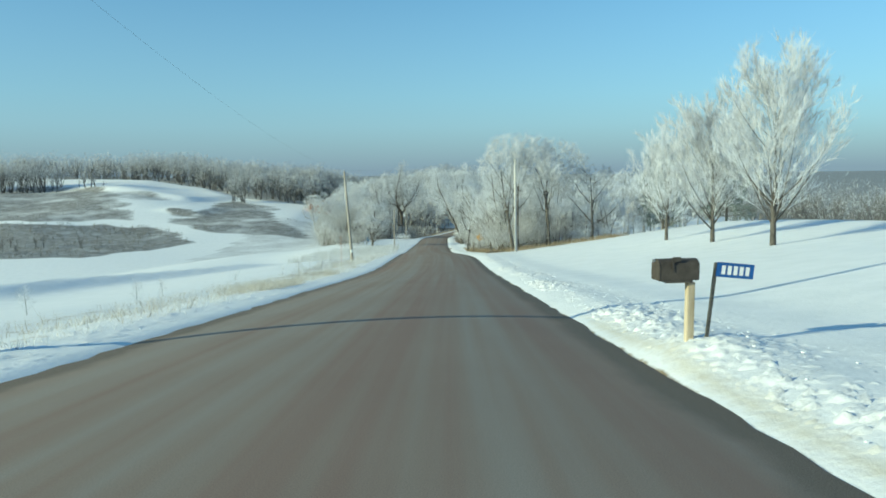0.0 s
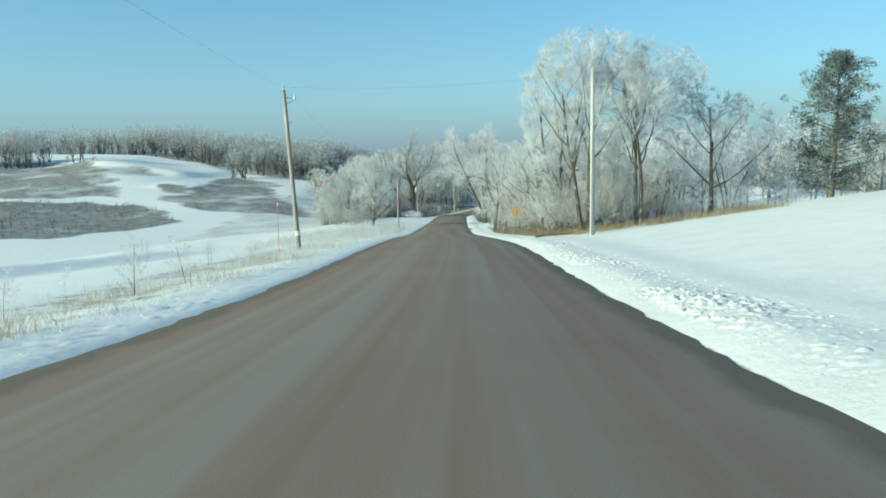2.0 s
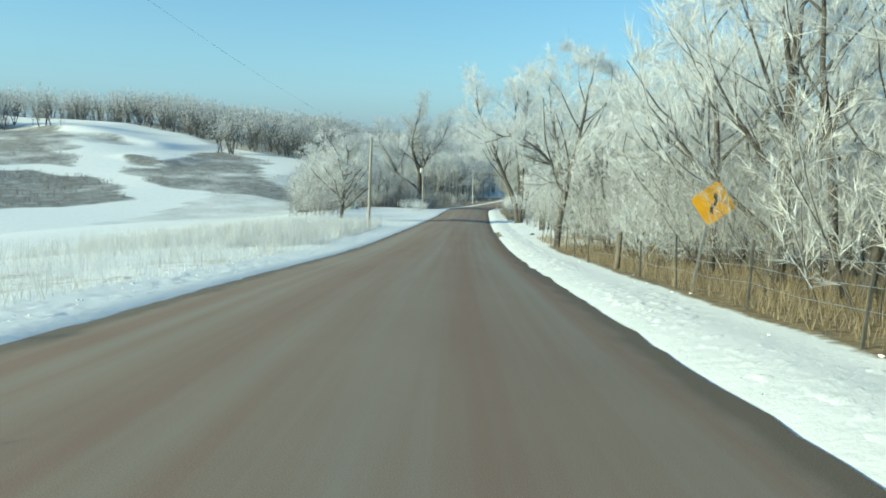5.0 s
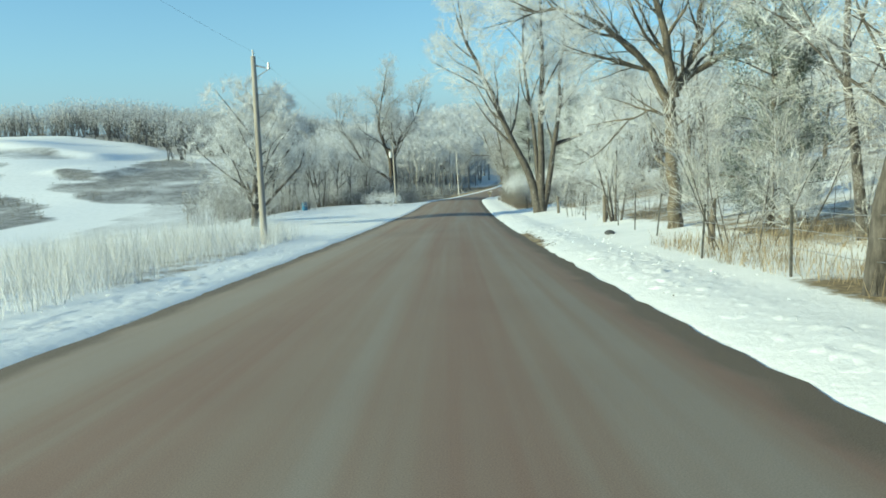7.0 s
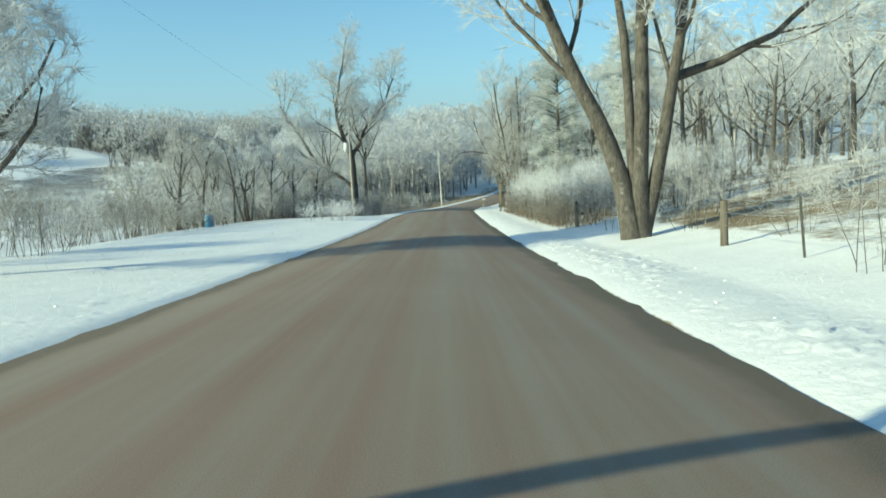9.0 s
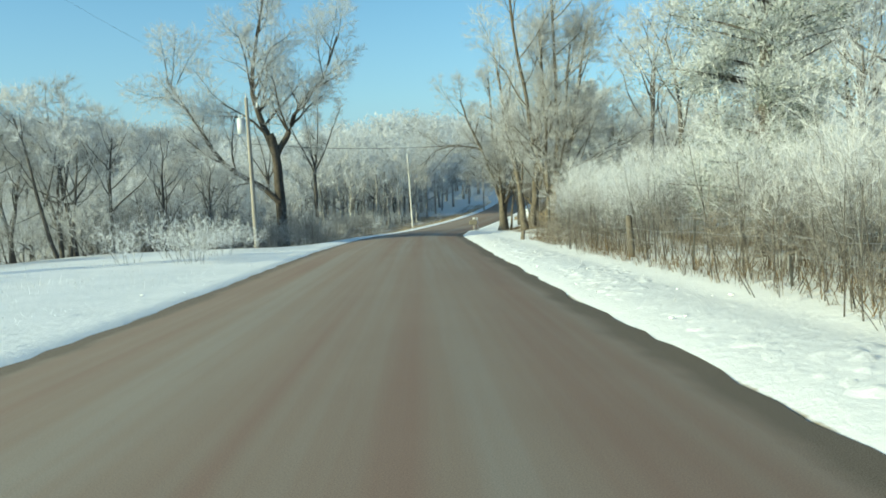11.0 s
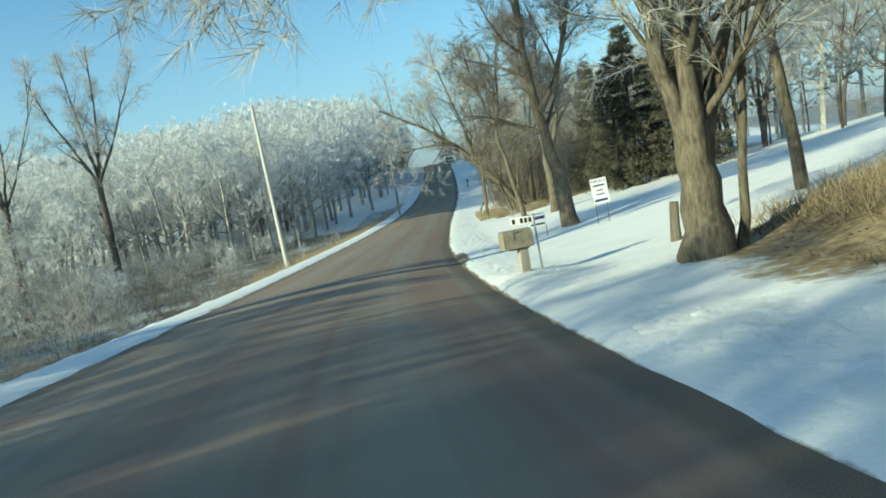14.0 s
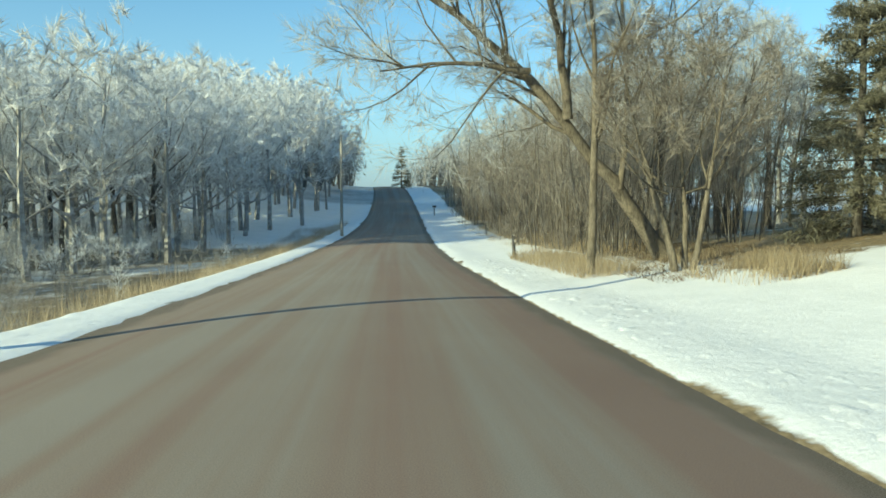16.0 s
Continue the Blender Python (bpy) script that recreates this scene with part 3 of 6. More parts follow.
def crafted_meshes(name, limbs, seed, twig_mat, bark_mat, reach=4.0, **over):
    """A tree with its own main limbs: (x, z) points in metres from the foot, and the radii at both ends."""
    sp = spec(**dict(dict(kids=(0, 8, 5), start=(0.3, 0.2, 0.15), ratio=(0.6, 0.5, 0.55), angle=(45, 38, 38), twigs=18, twig_len=0.52, twig_w=0.011, bark_levels=3), **over))
    w = Wood(seed)
    for j, (pts, r0, r1, kids, first) in enumerate(limbs):
        P = np.array([(x, 0.25 * math.sin(1.7 * j + z * 0.4) * min(z, 4) / 4, z) for x, z in pts], float)
        t = np.linspace(0, 1, len(P))
        n = 3 * (len(P) - 1) + 1
        tt = np.linspace(0, 1, n)
        P = np.stack([np.interp(tt, t, P[:, k]) for k in range(3)], 1)
        P[1:-1] = (P[:-2] + 2 * P[1:-1] + P[2:]) / 4 + w.rng.normal(size=(n - 2, 3)) * 0.03
        R = r0 + (r1 - r0) * tt**0.8
        if j == 0 or pts[0][1] <= 0.1:
            R = R * (1 + 0.30 * np.exp(-np.maximum(P[:, 2], 0) / 0.35))
        w.tube(P, R, 12 if r0 > 0.2 else 8)
        for q in np.linspace(first, 1.0, kids):
            i = min(int(q * (n - 1)), n - 2)
            ax = P[i + 1] - P[i]
            ax /= np.linalg.norm(ax)
            out = w.rng.normal(size=3)
            out -= ax * (out @ ax)
            out /= np.linalg.norm(out)
            ang = radians(w.rng.uniform(28, 62)) if q < 0.97 else 0.1
            w.branch(P[i], ax * math.cos(ang) + out * math.sin(ang) + np.array((0, 0, 0.15)), reach * w.rng.uniform(0.55, 1.1) * (1.1 - 0.35 * q), max(R[i] * 0.5, 0.03), 1, sp)
    return w.meshes(name, bark_mat, twig_mat)


def tree_thing(name, meshes, x, y, turn=0.0, size=1.0, label="", category="tree", group="", z=None, names=("trunk", "crown")):
    e = new(name)
    zz = float(land(x, y)) if z is None else z
    e.matrix_world = Matrix.Translation((x, y, zz - 0.05)) @ Matrix.Rotation(turn, 4, "Z") @ Matrix.Scale(size, 4)
    for nm, me in zip(names, meshes):
        ob = new(nm, me)
        ob.parent = e
    return tagged(e, label, category, group)


def conifer_meshes(name, height, seed, needle, low=0.12, width=0.24, clumps=34, shape="pine", fine=1.0):
    w, under = Wood(seed), []
    rng = w.rng
    w.tube([(0, 0, -0.2), (0.02, 0, height * 0.5), (0, 0.02, height * 0.97)], [height * 0.017, height * 0.011, 0.015], 8)
    for i in range(clumps):
        f = low + (0.97 - low) * (i + rng.uniform(0, 0.8)) / clumps
        rel = (f - low) / (1 - low)
        if shape == "spruce":
            L = height * width * (1 - rel) ** 0.85 * rng.uniform(0.8, 1.1) + 0.12
        else:
            L = height * width * (1 - rel**2) ** 0.6 * rng.uniform(0.5, 1.15) + 0.15
        for j in range(5 if shape == "spruce" else 3):
            a = rng.uniform(0, 6.28)
            d = np.array((math.cos(a), math.sin(a), (-0.18 if shape == "spruce" else 0.12) + 0.5 * rel))
            p0 = np.array((0, 0, height * f))
            p1 = p0 + d * L
            w.tube([p0, (p0 + p1) / 2 + (0, 0, 0.05), p1], [0.03, 0.02, 0.008], 3)
            if shape == "spruce":
                m = int((40 + 46 * L) * fine)
                t = rng.uniform(0.15, 1.0, m) ** 0.8
                o = p0 + (p1 - p0) * t[:, None] + rng.normal(size=(m, 3)) * 0.10 * (0.4 + L * 0.25)
                w.twigs(o, d * 0.5 + rng.normal(size=(m, 3)) * 0.6 + np.array((0, 0, -0.3)), 0.26, 0.045 / fine)
            else:
                for c in range(int(2 + 2.6 * L)):
                    q = p0 + (p1 - p0) * rng.uniform(0.4, 1.05) + rng.normal(size=3) * 0.14 * L
                    m = int(70 * fine)
                    off = rng.normal(size=(m, 3))
                    off *= rng.uniform(0.24, 0.38) * rng.uniform(0.3, 1, (m, 1)) / np.linalg.norm(off, axis=1, keepdims=True)
                    w.twigs(q + off, off * 3 + rng.normal(size=(m, 3)) * 0.3 + d * 0.2 + np.array((0, 0, 0.3)), 0.105, 0.046 / fine)
                    # needles low on each clump take the second needle colour
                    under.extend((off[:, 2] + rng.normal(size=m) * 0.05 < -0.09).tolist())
    trunk, crown = w.meshes(name, BARK, needle)
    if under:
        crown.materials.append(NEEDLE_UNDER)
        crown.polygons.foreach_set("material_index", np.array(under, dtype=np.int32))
    return trunk, crown


def bush_meshes(name, height, seed, twig_mat, stems=9, spread=0.5, twigs=12, wide=0.5, twig_w=0.009, low=None, split=0.5):
    w = Wood(seed)
    rng = w.rng
    sp = spec(levels=2, kids=(5, 3), start=(0.3, 0.2), angle=(28, 34), ratio=(0.5, 0.55), fall=(0.4, 0.3), thin=(0.6, 0.6), up=(0.05, 0.05, 0.0, 0.0), twigs=twigs, twig_len=0.28 * height / 2.2, twig_w=twig_w,
              sides=(4, 0, 0, 0), segs=(4, 2, 1, 1), bark_levels=1)
    for s in range(stems):
        a = rng.uniform(0, 6.28)
        q = rng.uniform(0, spread)
        b = rng.uniform(0, 1) ** 0.5 * wide
        w.branch((math.cos(a) * b, math.sin(a) * b, -0.15), (math.cos(a) * q * 1.4, math.sin(a) * q * 1.4, 1), height * rng.uniform(0.55, 0.95), 0.011 * height / 2.2, 0, sp)
    return w.meshes(name, BARK, twig_mat, low, split * height)


KIT = {
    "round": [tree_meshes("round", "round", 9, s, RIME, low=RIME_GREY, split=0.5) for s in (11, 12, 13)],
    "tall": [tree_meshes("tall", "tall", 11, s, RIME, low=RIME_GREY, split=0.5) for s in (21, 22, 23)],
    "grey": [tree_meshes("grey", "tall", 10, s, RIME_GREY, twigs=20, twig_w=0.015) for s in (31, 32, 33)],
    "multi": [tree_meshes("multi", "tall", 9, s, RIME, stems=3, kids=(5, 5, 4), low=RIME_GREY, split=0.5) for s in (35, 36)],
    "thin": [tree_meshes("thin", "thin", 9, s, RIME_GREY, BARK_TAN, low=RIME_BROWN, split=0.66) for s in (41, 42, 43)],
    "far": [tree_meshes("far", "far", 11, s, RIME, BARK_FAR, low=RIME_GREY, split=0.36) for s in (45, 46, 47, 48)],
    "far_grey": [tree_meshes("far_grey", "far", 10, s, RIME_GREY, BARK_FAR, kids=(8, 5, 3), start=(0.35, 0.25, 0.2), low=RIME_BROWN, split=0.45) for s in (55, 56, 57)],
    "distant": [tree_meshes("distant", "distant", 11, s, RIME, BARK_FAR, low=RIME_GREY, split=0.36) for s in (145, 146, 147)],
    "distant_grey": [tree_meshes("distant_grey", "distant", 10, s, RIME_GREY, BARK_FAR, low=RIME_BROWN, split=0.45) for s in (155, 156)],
    "bush": [bush_meshes("bush", 2.4, s, RIME_GREY) for s in (51, 52, 53)],
    "white_bush": [bush_meshes("white_bush", 1.6, s, RIME) for s in (61, 62)],
    "soft_bush": [bush_meshes("soft_bush", 1.9, s, RIME_GREY, stems=11, twigs=18, twig_w=0.005, spread=0.6) for s in (77, 78)],
    "brown_bush": [bush_meshes("brown_bush", 2.2, s, RIME_BROWN) for s in (71, 72)],
    "dark_bush": [bush_meshes("dark_bush", 2.3, s, RIME_DARK) for s in (74, 75, 76)],
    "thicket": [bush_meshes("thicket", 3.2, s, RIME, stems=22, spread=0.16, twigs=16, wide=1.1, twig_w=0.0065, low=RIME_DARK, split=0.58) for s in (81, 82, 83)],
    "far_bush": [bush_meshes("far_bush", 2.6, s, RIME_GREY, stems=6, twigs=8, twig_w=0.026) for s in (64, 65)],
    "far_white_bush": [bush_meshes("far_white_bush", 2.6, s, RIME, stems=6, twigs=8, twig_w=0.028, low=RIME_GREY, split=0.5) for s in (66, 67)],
    "brown_thicket": [bush_meshes("brown_thicket", 4.2, s, RIME_BROWN, stems=14, spread=0.2, twigs=8, wide=1.2, twig_w=0.011) for s in (84, 85)],
    "sapling": [tree_meshes("sapling", "young", 1.9, s, RIME, twigs=15, twig_w=0.008, kids=(12, 5)) for s in (91, 92, 93)],
}
LABELS = {
    "round": "bare deciduous tree with a rounded crown white with rime",
    "tall": "tall bare tree with high crown coated in white rime",
    "grey": "bare grey tree with thin rime on its twigs",
    "multi": "bare tree with several stems, white with rime",
    "thin": "slender bare brown woodland tree with little frost",
    "far": "frost-whitened bare tree on the wooded hillside",
    "far_grey": "grey leafless tree standing in the valley woods",
    "bush": "leafless grey shrub dusted with frost",
    "white_bush": "low shrub thick with white hoar frost",
    "soft_bush": "fine-twigged shrub pale with frost behind the fence",
    "brown_bush": "leafless brown thicket shrub in the snow",
    "dark_bush": "dark leafless brush filling the hollow by the road",
    "thicket": "dense upright thicket with frosted white tops beside the fence",
    "brown_thicket": "dense brown thicket of upright stems at the roadside",
    "sapling": "thin frosted sapling standing in roadside snow",
}
RNG = np.random.default_rng(7)
PLACED = []


def put(kind, x, y, size=1.0, turn=None):
    k = KIT[kind][int(RNG.integers(len(KIT[kind])))]
    name = "shrub" if kind in ("bush", "white_bush", "brown_bush", "soft_bush", "dark_bush", "thicket", "brown_thicket") else "sapling" if kind == "sapling" else "tree"
    tree_thing(name, k, x, y, RNG.uniform(0, 6.28) if turn is None else turn, size, LABELS[kind], name, "frosted " + name + "s",
               names=("stem", "crown") if name == "shrub" else ("trunk", "crown"))
    PLACED.append((x, y))


def field_edge(y):
    """How far left the hollow's woods reach; past it the field lies open."""
    return -0.235 * (y - 60)


def fill(kinds, count, ulo, uhi, ylo, yhi, lo, hi, gap=2.0, power=1.0):
    done = 0
    for _ in range(count * 12):
        if done >= count:
            break
        y = RNG.uniform(ylo, yhi)
        x = float(smooth_line(y, 1)) + ulo + (uhi - ulo) * RNG.uniform() ** power
        if x < field_edge(y) and y > 100 or any((x - a) ** 2 + (y - b) ** 2 < gap * gap for a, b in PLACED):
            continue
        put(kinds[int(RNG.integers(len(kinds)))], x, y, RNG.uniform(lo, hi))
        done += 1


def grove(name, kinds, count, ulo, uhi, ylo, yhi, lo, hi, gap, label):
    """A stand of trees too far off to tell apart, joined."""
    V, F, M, base, done, spots = [], [], [], 0, 0, []
    src = {k: [[(np.array([v.co for v in me.vertices]), [tuple(p.vertices) for p in me.polygons], [me.materials[p.material_index] for p in me.polygons]) for me in pair] for pair in KIT[k]] for k in kinds}
    mats = []
    for _ in range(count * 12):
        if done >= count:
            break
        y = RNG.uniform(ylo, yhi)
        x = float(smooth_line(y, 1)) + RNG.uniform(ulo, uhi)
        if x < field_edge(y) or any((x - a) ** 2 + (y - b) ** 2 < gap * gap for a, b in spots):
            continue
        spots.append((x, y))
        k = kinds[int(RNG.integers(len(kinds)))]
        t, sc = RNG.uniform(0, 6.28), RNG.uniform(lo, hi)
        R = np.array(((math.cos(t), math.sin(t), 0), (-math.sin(t), math.cos(t), 0), (0, 0, 1))) * sc
        for P, polys, ms in src[k][int(RNG.integers(len(src[k])))]:
            for m in set(ms):
                if m not in mats:
                    mats.append(m)
            V.append(P @ R + np.array((x, y, float(land(x, y)) - 0.05)))
            F.extend([tuple(base + i for i in f) for f in polys])
            which = {m: mats.index(m) for m in set(ms)}
            M.extend([which[m] for m in ms])
            base += len(P)
        done += 1
    me = mesh(name, np.concatenate(V), F)
    for m in mats:
        me.materials.append(m)
    me.polygons.foreach_set("material_index", M)
    tagged(link(name, me), label, "woods", kind="stuff")


# trees that stand by themselves
def own_tree(x, y, meshes, label, size=1.0, turn=0.0, category="tree", name="tree"):
    tree_thing(name, meshes, x, y, turn, size, label, category)
    PLACED.append((x, y))


for s, (x, y, h) in enumerate(((14.76, 47.8, 7.4), (15.0, 40.2, 8.1), (14.4, 31.5, 8.6))):
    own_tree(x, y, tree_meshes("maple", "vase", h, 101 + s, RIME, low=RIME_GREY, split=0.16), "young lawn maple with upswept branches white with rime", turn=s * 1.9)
own_tree(21.4, 70.5, conifer_meshes("pine", 8.2, 111, NEEDLE, 0.06, 0.3, 30), "dark green pine dusted with frost behind the snowy knoll", name="pine")
own_tree(27.0, 69.0, conifer_meshes("pine", 7.6, 112, NEEDLE, 0.06, 0.28, 28), "dark green pine dusted with frost behind the snowy knoll", name="pine")
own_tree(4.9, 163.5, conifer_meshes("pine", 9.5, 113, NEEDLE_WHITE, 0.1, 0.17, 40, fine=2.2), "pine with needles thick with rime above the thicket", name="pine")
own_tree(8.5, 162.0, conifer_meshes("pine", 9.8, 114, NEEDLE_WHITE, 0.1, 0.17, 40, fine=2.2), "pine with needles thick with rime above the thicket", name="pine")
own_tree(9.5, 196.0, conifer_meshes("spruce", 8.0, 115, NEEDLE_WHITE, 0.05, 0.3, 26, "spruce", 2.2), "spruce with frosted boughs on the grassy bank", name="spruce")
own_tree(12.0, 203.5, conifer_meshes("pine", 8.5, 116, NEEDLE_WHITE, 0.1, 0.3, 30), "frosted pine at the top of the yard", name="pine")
CEDAR = [conifer_meshes("cedar", 8.5, 121 + k, NEEDLE_DARK, 0.04, 0.27, 34, "spruce") for k in range(3)]
for k, (x, y, f) in enumerate(((16.2, 230.2, 0.85), (17.6, 231.0, 1.05), (19.6, 228.8, 1.1), (21.4, 233.5, 1.15))):
    own_tree(x, y, CEDAR[k % 3], "dark green cedar at the edge of the yard", f, k * 1.3, name="cedar")
own_tree(19.3, 240.2, conifer_meshes("spruce", 8.6, 131, NEEDLE_DARK, 0.03, 0.24, 36, "spruce", 1.6), "dark green spruce at the edge of the snowy yard", name="spruce")
own_tree(36.5, 372.0, conifer_meshes("spruce", 9.0, 132, NEEDLE_DARK, 0.05, 0.25, 24, "spruce"), "dark conifer at the crest of the road", name="spruce")

# (points as x, z), radius below, radius above, side branches, first side branch
FORK = [
    (((0, -0.4), (-0.1, 4.0), (-0.2, 8.0), (-0.5, 9.2)), 0.50, 0.24, 0, 0.7),
    (((-0.1, 4.0), (-1.0, 5.0), (-4.2, 7.0), (-6.0, 10.2), (-7.6, 12.8), (-8.0, 13.6)), 0.26, 0.07, 11, 0.3),
    (((-0.2, 7.6), (-1.4, 10.8), (-1.8, 13.0), (-1.0, 16.5), (-0.4, 19.0)), 0.30, 0.06, 15, 0.2),
    (((-0.2, 7.6), (0.9, 9.2), (1.6, 11.2), (3.8, 13.2), (4.9, 16.2)), 0.28, 0.06, 13, 0.25),
    (((-0.6, 9.0), (-2.2, 10.6), (-4.0, 11.6)), 0.12, 0.03, 4, 0.4),
]
own_tree(-11.8, 206.1, crafted_meshes("fork", FORK, 141, FAR_RIME, BARK_DARK, 5.0, twig_w=0.013, twigs=20, kids=(0, 12, 6), twig_len=0.55), "huge bare cottonwood forking high, rime on its outer twigs")
BIG_R = [
    (((0, -0.3), (-0.6, 2.6), (-1.8, 4.8), (-2.8, 7.5), (-4.3, 10.4), (-4.8, 12.0)), 0.30, 0.05, 12, 0.35),
    (((0.1, -0.3), (0.1, 5.1), (0.3, 10.3), (0.2, 13.0)), 0.26, 0.05, 10, 0.4),
    (((0.2, 0.2), (0.9, 4.1), (1.3, 7.2), (1.7, 11.5)), 0.22, 0.05, 9, 0.4),
    (((0.9, 4.2), (3.0, 4.9), (4.9, 6.2), (6.1, 8.0)), 0.14, 0.03, 6, 0.35),
    (((0.0, 1.0), (-0.3, 5.5), (-0.9, 9.0), (-0.8, 12.0)), 0.16, 0.04, 8, 0.45),
]
own_tree(3.6, 142.0, crafted_meshes("roadside", BIG_R, 142, RIME, BARK, 4.2, kids=(0, 9, 6), twigs=22, twig_w=0.013, bark_levels=2), "large bare tree with several leaning trunks beside the road")
GROUP = [
    (((0.0, -0.3), (0.0, 0.8), (-0.05, 1.8), (-0.1, 2.8)), 0.36, 0.19, 0, 0.9),
    (((0.0, 0.7), (-0.16, 1.9), (-0.5, 3.4), (-1.3, 5.6), (-2.3, 7.6), (-2.9, 9.5)), 0.17, 0.05, 10, 0.3),
    (((0.0, 0.8), (-0.1, 2.0), (-0.2, 4.0), (-0.6, 6.6), (-0.8, 11.0)), 0.19, 0.05, 11, 0.3),
    (((0.0, 0.7), (0.08, 1.9), (0.2, 3.6), (0.4, 6.2), (0.8, 11.5)), 0.18, 0.05, 11, 0.3),
    (((-1.5, 5.9), (-3.2, 6.4), (-4.8, 6.0), (-5.9, 4.9)), 0.08, 0.02, 8, 0.2),
    (((0.02, 0.6), (0.2, 1.7), (0.6, 3.2), (1.4, 5.2), (2.1, 8.2)), 0.12, 0.03, 8, 0.35),
    (((0.45, -0.2), (0.7, 2.0), (0.8, 4.6), (1.2, 7.6)), 0.08, 0.02, 7, 0.35),
]
own_tree(4.8, 203.0, crafted_meshes("group", GROUP, 143, RIME_GREY, BARK_TAN, 3.4), "thick old tree with joined trunks at the driveway")
TWIN = [
    (((-0.15, -0.3), (-0.3, 0.5), (-0.45, 2.5), (-0.8, 4.9), (-1.4, 8.0), (-1.8, 10.5)), 0.25, 0.05, 9, 0.45),
    (((0.2, -0.3), (0.25, 0.6), (0.5, 2.5), (0.65, 4.9), (0.9, 8.5), (1.0, 11.0)), 0.28, 0.05, 10, 0.45),
]
own_tree(5.0, 192.5, crafted_meshes("twin", TWIN, 144, RIME, BARK_TAN, 3.4), "bare tree with twin trunks on the grassy bank")
GNARLED = [
    (((0, -0.3), (0.0, 0.8), (-0.05, 1.7), (-0.05, 2.6)), 0.35, 0.19, 0, 0.9),
    (((0.0, 0.5), (-0.12, 1.4), (-0.3, 2.4), (-0.9, 3.8), (-1.3, 6.2), (-1.8, 10.0)), 0.19, 0.05, 10, 0.4),
    (((0.0, 0.5), (0.02, 1.6), (0.05, 3.2), (0.1, 6.0), (0.0, 10.5)), 0.19, 0.05, 10, 0.35),
    (((0.0, 0.5), (0.15, 1.4), (0.45, 2.8), (0.8, 4.6), (1.6, 9.0)), 0.16, 0.05, 9, 0.35),
    (((0.2, -0.3), (0.4, 1.6), (0.5, 4.0), (0.7, 8.0)), 0.11, 0.04, 8, 0.35),
    (((-0.25, -0.3), (-0.4, 1.5), (-0.4, 4.2), (-0.6, 8.5)), 0.10, 0.04, 8, 0.35),
    (((0.1, 2.3), (0.9, 3.0), (1.9, 3.3)), 0.08, 0.02, 4, 0.4),
]
own_tree(4.5, 181.4, crafted_meshes("gnarled", GNARLED, 145, RIME_GREY, BARK_TAN, 3.4), "gnarled old tree with thick limbs behind the fence")
LEAN = [
    (((0.2, -0.3), (-0.9, 1.2), (-2.2, 2.8), (-4.2, 5.0), (-6.2, 6.4), (-9.0, 8.0)), 0.26, 0.06, 13, 0.4),
    (((-3.2, 3.9), (-3.5, 6.0), (-4.3, 8.5), (-5.0, 10.8)), 0.15, 0.03, 10, 0.2),
    (((-4.4, 5.1), (-6.4, 5.3), (-8.4, 4.9)), 0.09, 0.02, 8, 0.2),
    (((-1.6, 2.0), (-1.3, 5.0), (-1.6, 8.5)), 0.10, 0.03, 8, 0.3),
]
own_tree(14.4, 242.0, crafted_meshes("leaning", LEAN, 146, RIME_GREY, BARK_TAN, 3.4), "bare tree leaning far over towards the road")
own_tree(11.2, 240.6, tree_meshes("edge_trunk", "tall", 11.0, 171, RIME_GREY, BARK_TAN, radius=0.10), "upright tan-barked tree at the edge of the woods")
own_tree(12.6, 238.6, tree_meshes("edge_fork", "tall", 6.2, 172, RIME_BROWN, BARK_TAN, stems=4, twigs=9), "slim tree with several stems in the tan grass")
YARD = [(((0, -0.3), (-0.2, 1.8), (-0.6, 4.0), (-0.9, 7.0), (-0.8, 10.5)), 0.30, 0.06, 10, 0.42), (((-0.6, 4.0), (0.5, 6.0), (1.2, 9.0)), 0.14, 0.04, 7, 0.4)]
own_tree(8.2, 217.2, crafted_meshes("yard", YARD, 147, RIME_BROWN, BARK_TAN, 2.8), "bare yard tree with a thick straight trunk")
SLIM = [(((0, -0.3), (-0.35, 2.0), (-0.75, 4.0), (-0.85, 5.2), (-1.5, 6.8), (-2.0, 8.6)), 0.14, 0.04, 8, 0.5), (((-0.85, 5.2), (-0.6, 7.0), (-0.3, 9.0)), 0.10, 0.03, 6, 0.35)]
own_tree(10.6, 230.2, crafted_meshes("slim", SLIM, 148, RIME_BROWN, BARK_TAN, 2.2), "slim bare tree leaning at the edge of the snowy yard")
FORKED = [(((0, -0.3), (0.0, 1.6), (0.0, 2.9)), 0.22, 0.18, 0, 0.9), (((0.0, 2.8), (-0.25, 4.6), (-0.6, 6.5), (-1.2, 9.5)), 0.19, 0.04, 8, 0.4),
          (((0.0, 2.8), (0.5, 4.0), (1.1, 6.3), (1.9, 9.5)), 0.17, 0.04, 8, 0.4), (((0.05, 2.8), (0.2, 5.0), (0.3, 8.8)), 0.12, 0.03, 6, 0.4)]
own_tree(11.4, 227.8, crafted_meshes("forked", FORKED, 149, RIME_BROWN, BARK_TAN, 2.4), "bare tree forking above a thick trunk in the yard")
SPLIT = [(((0, -0.3), (-0.1, 1.0), (-0.4, 3.0), (-0.9, 5.0), (-1.3, 8.0)), 0.17, 0.04, 9, 0.4), (((0.15, -0.3), (0.2, 2.0), (0.1, 4.5), (0.4, 8.5)), 0.16, 0.04, 9, 0.4),
         (((0.2, 0.6), (0.5, 2.6), (1.2, 5.0), (1.6, 7.5)), 0.10, 0.03, 7, 0.4)]
